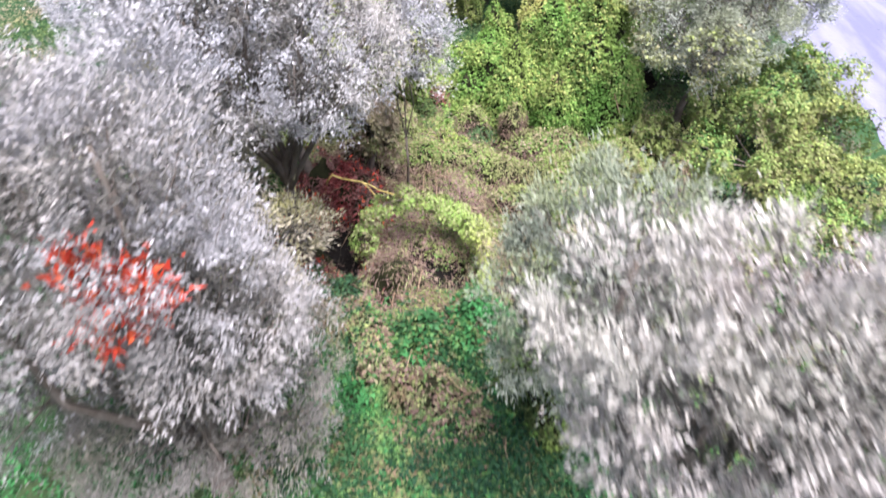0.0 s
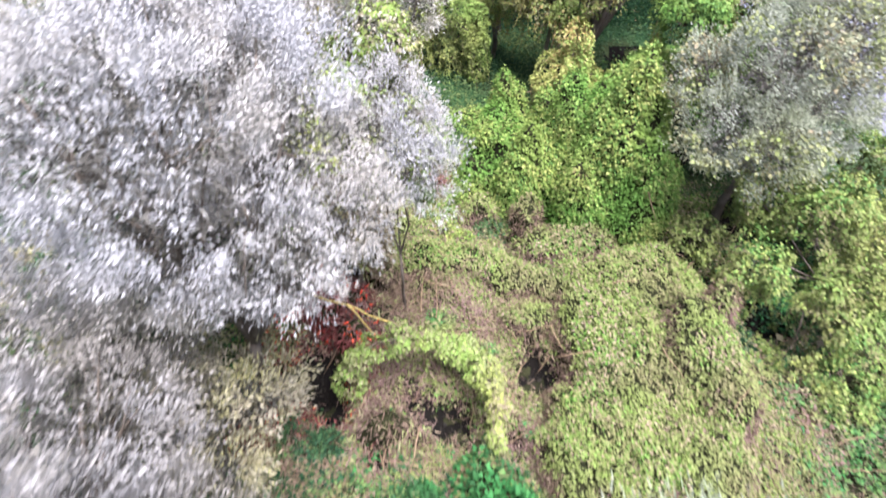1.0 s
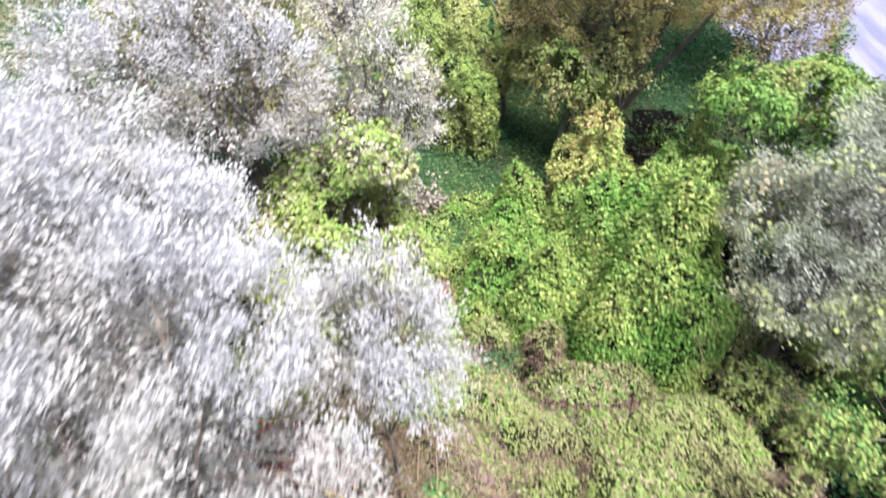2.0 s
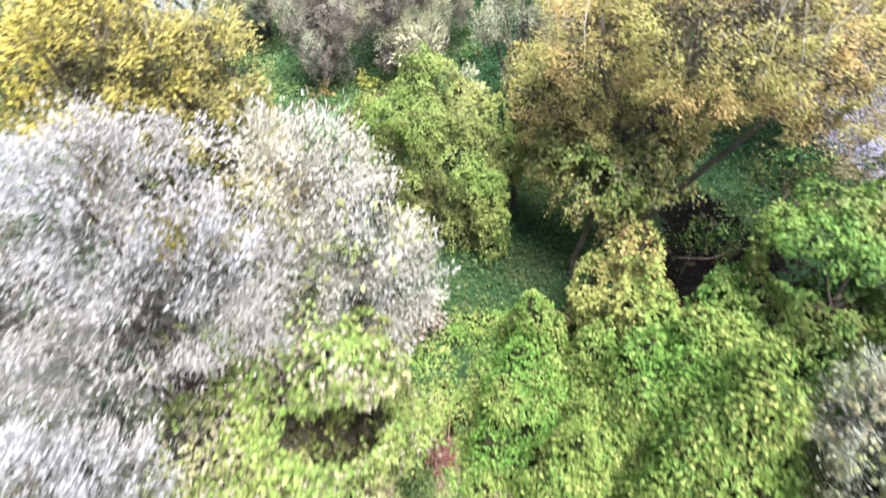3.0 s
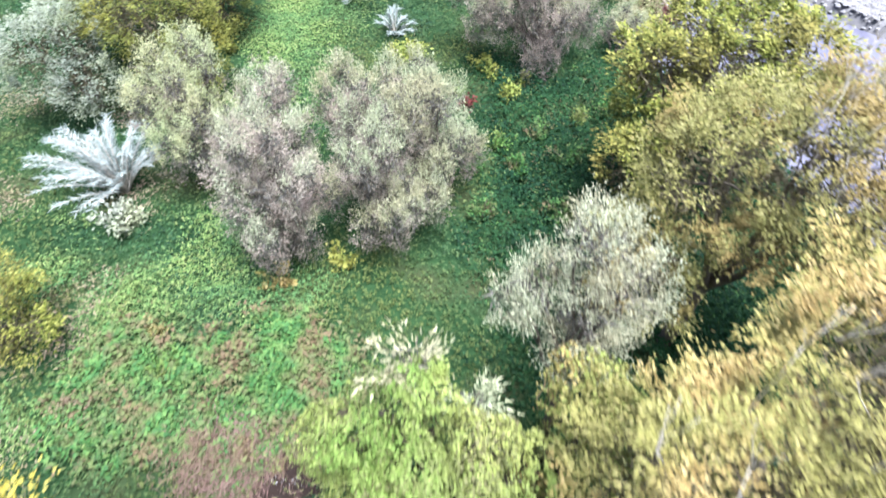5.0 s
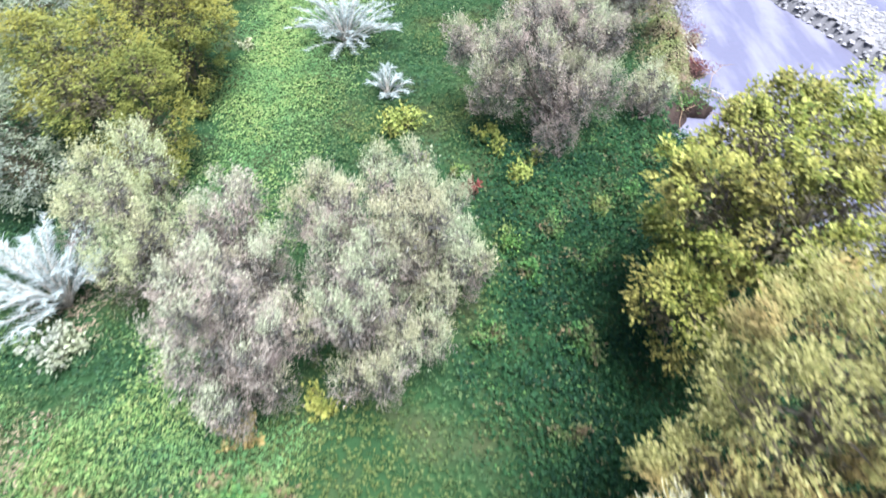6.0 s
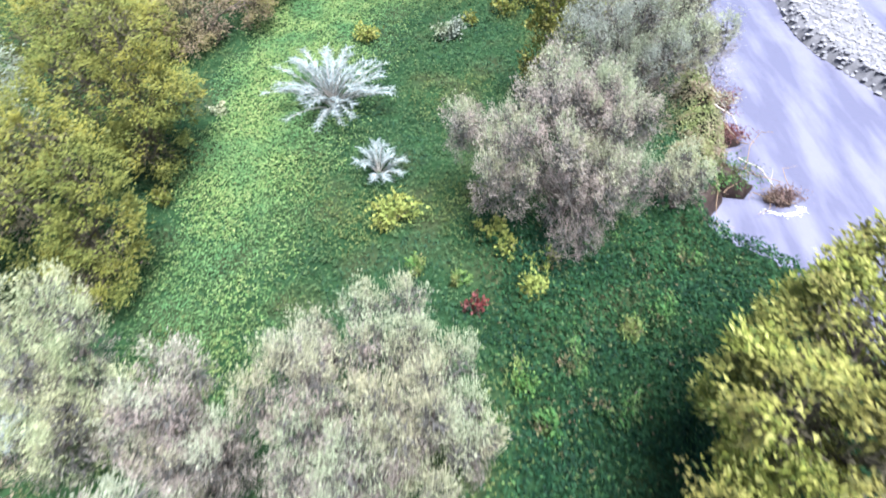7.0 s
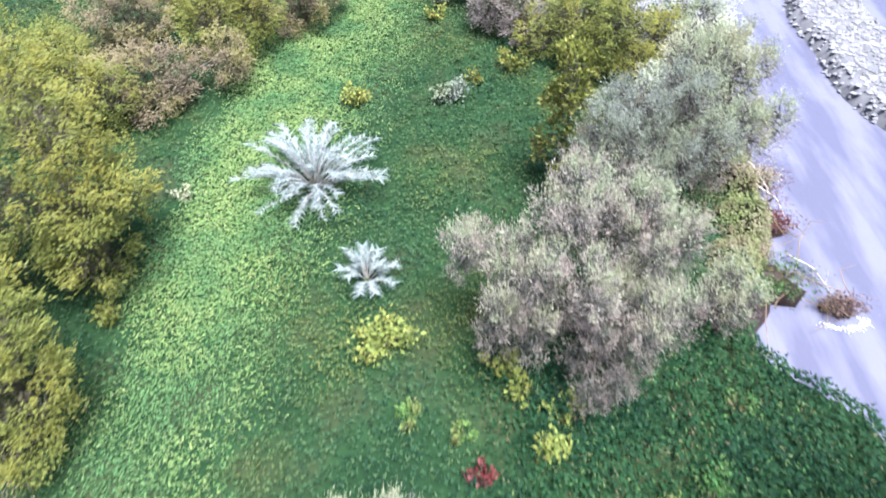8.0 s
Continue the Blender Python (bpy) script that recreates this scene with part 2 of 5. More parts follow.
# Soil of the sunken gaps, near black to imitate deep shade
M["pitshade"] = solid_mat("shade_black_soil", [(0.0027, 0.00225, 0.0018), (0.0063, 0.00495, 0.0036)], 3.0)
M["stone"] = solid_mat("river_stone", [(0.19, 0.186, 0.181), (0.432, 0.419, 0.419)], 2.0)
M["foam"] = solid_mat("river_foam", [(0.75, 0.75, 0.77), (0.85, 0.85, 0.86)], 6.0, 0.6)
M["mud"] = solid_mat("wet_bank_mud", [(0.03, 0.02, 0.015), (0.07, 0.05, 0.04)], 3.0, 0.5)


# ---- builders ----
def mesh_of(name, verts, faces, mat, smooth=False):
    me = bpy.data.meshes.new(name)
    me.from_pydata(verts, [], faces)
    me.materials.append(mat)
    if smooth:
        me.shade_smooth()
    me.update()
    return me


def part(name, data, parent, label=""):
    ob = new(name, data)
    ob.parent = parent
    return tagged(ob, label)


def thing(name, x, y, z, label, category, group="", kind=""):
    e = new(name)
    e.empty_display_size = 0.3
    e.location = (x, y, z)
    return tagged(e, label, category, group, kind)


def unit(v):
    return v / np.maximum(np.linalg.norm(v, axis=-1, keepdims=True), 1e-6)


def leaf_mesh(name, p, d, length, width, mat, droop=0.0, face=None, thin=False):
    """Pointed leaves from p along d, turned at random about their length or with their faces towards face."""
    n = len(p)
    d = unit(d)
    s = unit(np.cross(d, unit(rng.normal(size=(n, 3)) if face is None else face + rng.normal(size=(n, 3)) * 0.35)))
    ln = (length * rng.uniform(0.6, 1.35, n))[:, None]
    wd = (width * rng.uniform(0.6, 1.3, n))[:, None]
    mid = p + d * ln * 0.45
    tip = p + d * ln - np.array([0, 0, 1]) * ln * droop
    if width < 0.5 * length or thin:
        v = np.stack([p + s * wd / 2, tip, p - s * wd / 2], 1).reshape(-1, 3)
        return mesh_of(name, v, np.arange(3 * n).reshape(n, 3), mat)
    v = np.stack([p, mid + s * wd / 2, tip, mid - s * wd / 2], 1).reshape(-1, 3)
    return mesh_of(name, v, np.arange(4 * n).reshape(n, 4), mat)


# Dark gaps, sunk into the ground as an addition to deepen their shade
PITS = ((0.15, 10.1, 0.75), (-0.7, 10.4, 0.5), (-3.1, 11.2, 0.95), (-2.5, 10.3, 0.5), (2.25, 11.3, 0.7), (2.2, 11.9, 0.35), (-1.5, 9.15, 0.4), (1.45, 9.6, 0.35), (6.8, 15.2, 0.9), (8.1, 12.6, 0.6), (8.9, 16.2, 0.9), (7.3, 13.6, 0.6), (1.8, 15.6, 0.4),
        (-3.85, 20.4, 0.6), (-4.5, 17.9, 0.45), (-3.3, 17.0, 0.5), (-0.1, 18.4, 0.4), (7.6, 23.4, 1.4), (6.4, 22.2, 0.9), (3.4, 20.9, 0.5), (6.8, 21.4, 0.5), (5.1, 20.9, 0.45), (7.5, 19.5, 0.5), (9.0, 21.8, 0.7), (7.2, 25.2, 0.8), (5.9, 23.4, 0.8))


def ground_z(x, y):
    """Height of the meadow, the bank, the river bed and the gravel bar."""
    x, y = np.asarray(x, float), np.asarray(y, float)
    z = 0.10 * np.sin(x * 0.5 + 1.3) * np.sin(y * 0.37) + 0.05 * np.sin(x * 1.7 + y * 0.9) - 0.10
    s = x - bank_x(y)
    drop = np.clip((s + 0.3) / 1.3, 0, 1)
    bed = -1.75
    z = z * (1 - drop) + bed * drop
    bar = np.clip(1.35 - np.abs(x - 17.1 - 0.03 * (np.clip(y, 44, 66) - 57) ** 2 - 0.2 * np.sin(y * 0.9)) / 1.55, 0, 1) * np.clip((y - 40) / 6, 0, 1)
    z = z + 1.25 * np.minimum(bar * 2.5, 1.0) * drop
    far = np.clip((x - 27.0) / 3.0, 0, 1)
    z = z + (2.0 - 0.0 * x) * far
    pool = ((x + 3.45) / 1.0) ** 2 + ((y - 25.1) / 1.9) ** 2
    dip = 0.0 * z
    for px, py, pr in PITS:
        dip = np.maximum(dip, (1.9 if px > 4.5 and py > 19 else 0.8) * np.clip(1.25 - ((x - px) ** 2 + (y - py) ** 2) / (pr * pr), 0, 1))
    z = z - dip
    return z - 0.45 * np.clip(1.4 - pool, 0, 1)


BANK_Y = (-60, 0, 20, 30, 36, 40.4, 41.8, 43.2, 44.3, 45.9, 48.8, 58, 90, 200)
BANK_X = (20, 17, 15.0, 13.0, 11.2, 9.6, 8.4, 7.6, 8.5, 9.1, 9.5, 11.2, 17, 40)


def bank_x(y):
    return np.interp(y, BANK_Y, BANK_X) + 0.25 * np.sin(np.asarray(y) * 1.9)


def tube(pts, radii, sides=6):
    pts = np.asarray(pts, float)
    t = unit(np.gradient(pts, axis=0))
    u = unit(np.cross(t, np.array([0.31, 0.17, 0.93])) + 1e-4)
    w = np.cross(t, u)
    a = np.linspace(0, 2 * np.pi, sides, endpoint=False)
    ring = u[:, None] * np.cos(a)[None, :, None] + w[:, None] * np.sin(a)[None, :, None]
    v = (pts[:, None] + ring * np.asarray(radii)[:, None, None]).reshape(-1, 3)
    f = [(i * sides + j, i * sides + (j + 1) % sides, (i + 1) * sides + (j + 1) % sides, (i + 1) * sides + j) for i in range(len(pts) - 1) for j in range(sides)]
    f.append(tuple(range((len(pts) - 1) * sides, len(pts) * sides)))
    return v, f


def wood(name, runs, mat):
    """One mesh of tapered, slightly crooked runs: (start, end, start radius, end radius)."""
    vs, fs, k = [], [], 0
    for a, b, ra, rb in runs:
        a, b = np.asarray(a, float), np.asarray(b, float)
        thick = max(ra, rb) > 0.05
        n = 6 if thick else 4
        s = np.linspace(0, 1, n)[:, None]
        size = np.linalg.norm(b - a)
        p = a * (1 - s) + b * s + rng.normal(size=(n, 3)) * 0.03 * size * np.sin(s * np.pi)
        v, f = tube(p, ra * (1 - s[:, 0]) + rb * s[:, 0], 7 if thick else 4)
        vs.append(v)
        fs += [tuple(i + k for i in q) for q in f]
        k += len(v)
    return mesh_of(name, np.concatenate(vs), fs, mat, True)


def crown_points(lobes, fill, each, tuft, up=0.5, stretch=0.8):
    """Leaves in tufts on the outer shells of the crown's lobes; returns places, directions and tuft centres."""
    L = np.asarray(lobes, float)
    w = L[:, 3] * (L[:, 3] + L[:, 4]) / 2
    n = int(12.57 * w.sum() * fill)
    i = rng.choice(len(L), n, p=w / w.sum())
    dirs = unit(rng.normal(size=(n, 3)) + np.array([0, 0, 0.2]))
    R = np.stack([L[:, 3], L[:, 3], L[:, 4]], 1)
    c = L[i, :3] + dirs * R[i]
    wob = np.sin(c[:, 0] * 4.1 + 1.3 * np.sin(c[:, 2] * 3.1)) * np.sin(c[:, 1] * 4.5 + i) + np.sin(c[:, 2] * 4.3 + i * 2.0) * 0.6
    c = L[i, :3] + dirs * R[i] * (0.92 + 0.13 * wob[:, None] + rng.uniform(-0.06, 0.06, (n, 1)))
    r = np.linalg.norm((c[:, None] - L[None, :, :3]) / R[None], axis=2)
    r[np.arange(n), i] = 9
    keep = (r.min(1) > 0.8) & (c[:, 2] > ground_z(c[:, 0], c[:, 1]) + 0.12)
    c, dirs = c[keep], dirs[keep]
    axis = unit(dirs + np.array([0, 0, up]) + rng.normal(size=c.shape) * 0.3)
    n = len(c)
    off = rng.normal(size=(n, each, 3)) * tuft * 0.36
    along = rng.uniform(-1, 0.9, (n, each, 1)) * tuft * stretch
    p = c[:, None] + (off + axis[:, None] * along) * rng.uniform(0.55, 1.35, (n, 1, 1))
    d = axis[:, None] + off / tuft * 1.1 + rng.normal(size=(n, each, 3)) * 0.35
    return p.reshape(-1, 3), d.reshape(-1, 3), c


def brooms(lobes, count=4):
    """Each lobe split into upright broom-like bunches."""
    out = []
    for x, y, z, r, rz in lobes:
        a0 = rng.uniform(0, 6.28)
        for k in range(count):
            a = a0 + k * 6.28 / count + rng.uniform(-0.3, 0.3)
            s = rng.uniform(0.42, 0.56)
            out.append((x + math.cos(a) * r * 0.66, y + math.sin(a) * r * 0.66, z + rng.uniform(-0.3, 0.3) * rz, r * s, rz * rng.uniform(0.75, 1.0)))
    return out


def with_knobs(lobes, count, size=(0.35, 0.55)):
    """The lobes and smaller ones budding from their upper sides, for an uneven outline."""
    out = [tuple(l) for l in lobes]
    for x, y, z, r, rz in lobes:
        for d in unit(rng.normal(size=(count, 3)) + np.array([0, 0, 0.45])):
            s = rng.uniform(*size)
            out.append((x + d[0] * r * 0.85, y + d[1] * r * 0.85, z + d[2] * rz * 0.85, r * s, rz * s * 1.1))
    return out


def inner_points(lobes, count):
    """Places in the depth of the crown, for the larger sprays that close it."""
    L = np.asarray(lobes, float)
    w = L[:, 3] * (L[:, 3] + L[:, 4]) / 2
    n = int(12.57 * w.sum() * count)
    i = rng.choice(len(L), n, p=w / w.sum())
    dirs = unit(rng.normal(size=(n, 3)))
    p = L[i, :3] + dirs * np.stack([L[i, 3], L[i, 3], L[i, 4]], 1) * rng.uniform(0.25, 0.68, (n, 1))
    return p[p[:, 2] > 0.2], dirs[p[:, 2] > 0.2]


def tree(name, base, lobes, mat, label, category="tree", group="", fill=8.0, each=30, tuft=0.27, leaf=(0.12, 0.042), up=0.6,
         bark="bark", trunk_r=0.12, stems=1, twigs=5, droop=0.0, extra=None, low=None, inner=16.0, broad=False, bare=0, knobs=4, stretch=0.8, tip=None):
    """A tree or tall shrub: trunk or several stems, limbs that reach the lobes, and a crown of small leaves."""
    x, y = base
    z = float(ground_z(x, y)) - 0.05
    e = thing(name, x, y, z, label, category, group)
    o = np.array([x, y, z])
    L = np.asarray(lobes, float).copy()
    p, d, tips = crown_points(with_knobs(lobes, knobs), fill * (0.68 if knobs else 1.0), each, tuft, up, stretch)
    bottom = min(l[2] - l[4] for l in lobes)
    mid = np.average(L[:, :3], axis=0)
    fork_z = max(0.35, min(bottom + 0.3, 0.45 * mid[2]))
    for k in range(stems):
        a = k * 2.4
        off = np.array([math.cos(a), math.sin(a), 0]) * (0.12 if stems > 1 else 0)
        fork = np.array([x, y, z + fork_z]) * 0.7 + np.array([mid[0], mid[1], z + fork_z]) * 0.3 + off * 3
        part("trunk", wood("trunk", [(off, fork - o, trunk_r * 1.25, trunk_r * 0.8)], M[bark]), e)
        if k == 0:
            first = fork
    for l in L:
        mine = tips[np.argsort(np.linalg.norm(tips - l[:3], axis=1) + rng.uniform(0, 0.8, len(tips)))[:twigs]]
        top = l[:3] + np.array([0, 0, 0.5 * l[4]])
        runs = [(first - o, top - o, trunk_r * 0.6, trunk_r * 0.15)]
        for t in mine:
            s = rng.uniform(0.45, 0.9)
            runs.append((first * (1 - s) + top * s - o, t - o, trunk_r * 0.18, 0.008))
        part("limb", wood("limb", runs, M[bark]), e)
    for t in tips[np.argsort(-tips[:, 2] + rng.uniform(0, 2.5, len(tips)))[:bare]]:
        root = t - np.array([rng.normal() * 0.3, rng.normal() * 0.3, 0.9])
        fork = t + np.array([rng.normal() * 0.2, rng.normal() * 0.2, 0.25])
        runs = [(root - o, fork - o, 0.011, 0.008)] + [(fork - o, fork - o + np.array([rng.normal() * 0.13, rng.normal() * 0.13, rng.uniform(0.35, 0.8)]), 0.008, 0.004) for _ in range(3)]
        part("bare_branch", wood("bare_branch", runs, M["palebark"]), e, "pale leafless forked branch")
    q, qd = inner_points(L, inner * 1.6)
    high = np.ones(len(p), bool)
    # Lower and underside leaves take a duller tint: bare twigs plus painted shade
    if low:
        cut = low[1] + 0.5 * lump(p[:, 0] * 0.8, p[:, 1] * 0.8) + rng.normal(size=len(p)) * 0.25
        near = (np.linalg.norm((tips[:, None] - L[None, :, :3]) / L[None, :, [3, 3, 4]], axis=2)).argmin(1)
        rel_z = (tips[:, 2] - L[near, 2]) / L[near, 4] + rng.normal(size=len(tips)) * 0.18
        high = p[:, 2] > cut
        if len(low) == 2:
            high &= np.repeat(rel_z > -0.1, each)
        part("lower_crown", leaf_mesh("lower_crown", p[~high] - o, d[~high], leaf[0], leaf[1] * 0.7, M[low[0]]), e, low[2] if len(low) > 2 else "thinly leaved purplish lower twigs, darkened partly for shade")
        if tip:
            top_z = np.repeat(rel_z > tip[1], each) & high
            part("crown_tip", leaf_mesh("crown_tip", p[top_z] - o, d[top_z], leaf[0], leaf[1], M[tip[0]]), e, "pale feathery branch tips")["kind"] = "stuff"
            high &= ~top_z
    face = unit(d) * 0.5 + np.array([0, 0, 0.8]) if broad else None
    part("crown", leaf_mesh("crown", p[high] - o, d[high] * (1 if not broad else np.array([1, 1, 0.3])), leaf[0], leaf[1], M[mat], droop, face[high] if broad else None, True), e)
    part("inner_spray", leaf_mesh("inner_spray", q - o, qd + rng.normal(size=q.shape), 0.19, 0.05, M["innerbranch" if broad else "innertwig"]), e, "brown-green inner twigs, darkened to stand in for shade in the crown")["kind"] = "stuff"
    if extra:
        emat, share, size, elabel = extra
        pick = rng.choice(len(p), int(len(p) * share), replace=False)
        sel = pick[noise_pick(p[pick])]
        part("vine_leaves", leaf_mesh("vine_leaves", p[sel] - o + rng.normal(size=(len(sel), 3)) * 0.06, d[sel] * 0.4 - np.array([0, 0, 0.6]), size, size * 0.8, M[emat]), e, elabel)
    return e


def vine_tree(name, base, lobes, mats, label, category="vine-covered tree", group="", dens=640, leaf=0.08, holes=-3.0, strands=24, trunk_r=0.1, knobs=5, inner=5.0, drape=0.6, chain=False):
    """A tree or bush hung all over with climbers: leaves shingled down lumpy lobes, loose strands hanging below."""
    x, y = base
    z = float(ground_z(x, y)) - 0.05
    e = thing(name, x, y, z, label, category, group)
    o = np.array([x, y, z])
    main = np.asarray(lobes, float)
    L = np.asarray(with_knobs(lobes, knobs, (0.4, 0.6)), float)
    R = np.stack([L[:, 3], L[:, 3], L[:, 4]], 1)
    w = L[:, 3] * (L[:, 3] + L[:, 4]) / 2
    clump = 13
    m = int(12.57 * w.sum() * dens * 0.62) // clump
    i = rng.choice(len(L), m, p=w / w.sum())
    dirs = unit(rng.normal(size=(m, 3)) + np.array([0, 0, 0.2]))
    own = np.repeat(np.arange(m), clump)
    i, dirs, n = i[own], dirs[own], m * clump
    shift = rng.normal(size=(n, 3)) * rng.uniform(0.6, 1.4, m)[own][:, None] * leaf * np.array([1.0, 1.0, 1.8])
    shift = shift - dirs * (shift * dirs).sum(1, keepdims=True) * 0.8
    c = L[i, :3] + dirs * R[i] + shift + dirs * leaf * np.exp(-0.5 * (shift * shift).sum(1, keepdims=True) / leaf ** 2)
    wob = np.stack([lump(c[:, 0] * 1.3 + c[:, 2], c[:, 1] * 1.3), lump(c[:, 1] * 1.3, c[:, 2] * 1.3), lump(c[:, 2] * 0.9, c[:, 0] * 1.4)], 1)
    p = c + dirs * (0.42 * wob.sum(1, keepdims=True) * np.clip(L[i, 3:4] / 0.7, 0.2, 1.0)) + rng.normal(size=c.shape) * 0.02
    r = np.linalg.norm((p[:, None] - L[None, :, :3]) / R[None], axis=2)
    r[np.arange(n), i] = 9
    hem = np.clip(lump(p[:, 0] * 1.9 + 1.0, p[:, 1] * 1.9) + 0.35, 0, 1.2) * np.clip(0.35 - dirs[:, 2], 0, 1) * rng.uniform(0, 1, m)[own] * np.clip(L[i, 3], 0.3, 1)
    p[:, 2] -= 2.4 * drape * hem
    keep = (r.min(1) > 0.8) & (p[:, 2] > ground_z(p[:, 0], p[:, 1]) + 0.05) & noise_pick(p, 1.0, holes)
    p, dirs = p[keep], dirs[keep]
    d = np.array([0, 0, -0.9]) + dirs * 0.55 + rng.normal(size=p.shape) * 0.4
    hub = main[0, :3] if chain else main[:, :3].mean(0)
    part("trunk", wood("trunk", [((hub[0] - x, hub[1] - y, 0) if chain else (0, 0, 0), hub - o, trunk_r, trunk_r * 0.5)], M["bark"]), e)
    for q, l in enumerate(main[1:] if chain else main):
        part("limb", wood("limb", [(main[q, :3] - o if chain else hub - o - (0, 0, 0.4), l[:3] - o, trunk_r * 0.5, 0.02)], M["bark"]), e)
    kind = rng.uniform(0, 1, len(p)) + 0.35 * np.sin(p[:, 0] * 1.9 + p[:, 2] * 1.1) * np.sin(p[:, 1] * 1.6 + p[:, 2] * 0.8)
    lo = -9.0
    total = 0.0
    for k, (mat, share) in enumerate(mats):
        total += share
        hi = total if k < len(mats) - 1 else 9.0
        sel = (kind >= lo) & (kind < hi)
        lo = hi
        part("leaves", leaf_mesh("leaves", p[sel] - o, d[sel], leaf * 1.1, leaf, M[mat], 0.1, dirs[sel] + np.array([0, 0, 0.4]), True), e)
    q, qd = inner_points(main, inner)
    part("inner_leaves", leaf_mesh("inner_leaves", q - o, qd + rng.normal(size=q.shape), 0.22, 0.14, M["shadeleaf"]), e, "near-black inner leaves standing in for shade inside the vines")["kind"] = "stuff"
    rim = p[np.abs(dirs[:, 2]) < 0.3]
    for k in rng.choice(len(rim), strands):
        drop = rng.uniform(0.5, 1.4)
        a = rim[k]
        b2 = np.array([a[0] + rng.normal() * 0.1, a[1] + rng.normal() * 0.1, max(a[2] - drop, float(ground_z(a[0], a[1])))])
        s_ob = part("strand", wood("strand", [(a - o, b2 - o, 0.012, 0.006)], M["stem"]), e)
        m = 26
        s = rng.uniform(0, 1, (m, 1))
        part("leaves", leaf_mesh("leaves", a * (1 - s) + b2 * s - o + rng.normal(size=(m, 3)) * 0.05, rng.normal(size=(m, 3)) - (0, 0, 0.8), leaf, leaf * 0.75, M[mats[k % len(mats)][0]]), s_ob)
    return e


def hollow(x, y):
    """Sunken gaps between the vine mounds, kept free of leaves so that they read as shade."""
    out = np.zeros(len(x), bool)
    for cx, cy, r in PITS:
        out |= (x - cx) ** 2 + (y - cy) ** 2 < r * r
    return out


def noise_pick(p, scale=0.8, level=0.0):
    """True where a coarse wave pattern is high: leaves gather in patches."""
    q = p * scale
    v = np.sin(q[:, 0] * 2.1 + 1.7 * np.sin(q[:, 1] * 1.3)) + np.sin(q[:, 1] * 2.4 + q[:, 2] * 1.9) + np.sin(q[:, 2] * 2.7 + q[:, 0])
    return v > level


def lump(x, y):
    return (np.sin(x * 2.3 + 1.1 * np.sin(y * 1.7)) * np.sin(y * 2.1 + 0.8 * np.sin(x * 1.3)) * 0.5 + np.sin(x * 5.3 + y * 2.9) * np.sin(y * 5.7 - x * 1.9) * 0.28
            + np.sin(x * 11.1 - y * 3.7) * np.sin(y * 10.3 + x * 4.1) * 0.14)


def mound_height(X, Y, lobes, rough, steep, comb):
    """Lumpy domes flowing into one another, over the ground."""
    k = 0.15
    WX, WY = X + 0.30 * lump(X * 0.55 + 3, Y * 0.55), Y + 0.30 * lump(Y * 0.6, X * 0.6 + 5)
    acc = np.full(X.shape, math.exp(-0.3 / k))
    for cx, cy, rx, ry, top, turn in lobes:
        c, s = math.cos(radians(turn)), math.sin(radians(turn))
        u, v = ((WX - cx) * c + (WY - cy) * s) / rx, (-(WX - cx) * s + (WY - cy) * c) / ry
        r2 = u * u + v * v + 0.3 * lump(X * 0.7 + cx, Y * 0.7 + cy)
        acc += np.exp((np.clip(1.1 - r2, 0, None) ** steep * top - 0.3) / k)
    h = k * np.log(acc)
    if comb:
        h = h + comb * np.clip(2.0 * h - 0.5, 0, 1) * (np.sin(X * 8.0 + 1.6 * np.sin(Y * 1.1 + X)) * (0.6 + 0.4 * np.sin(Y * 2.3 + X * 1.7)) + 0.6 * np.sin(X * 17.0 + 2.0 * np.sin(Y * 1.9)))
    return h + rough * 1.25 * (lump(X, Y) + 0.5 * lump(X * 2.3 + 1, Y * 2.3)) * np.clip(0.6 * h + 0.3, 0, 1.0) + ground_z(X, Y)


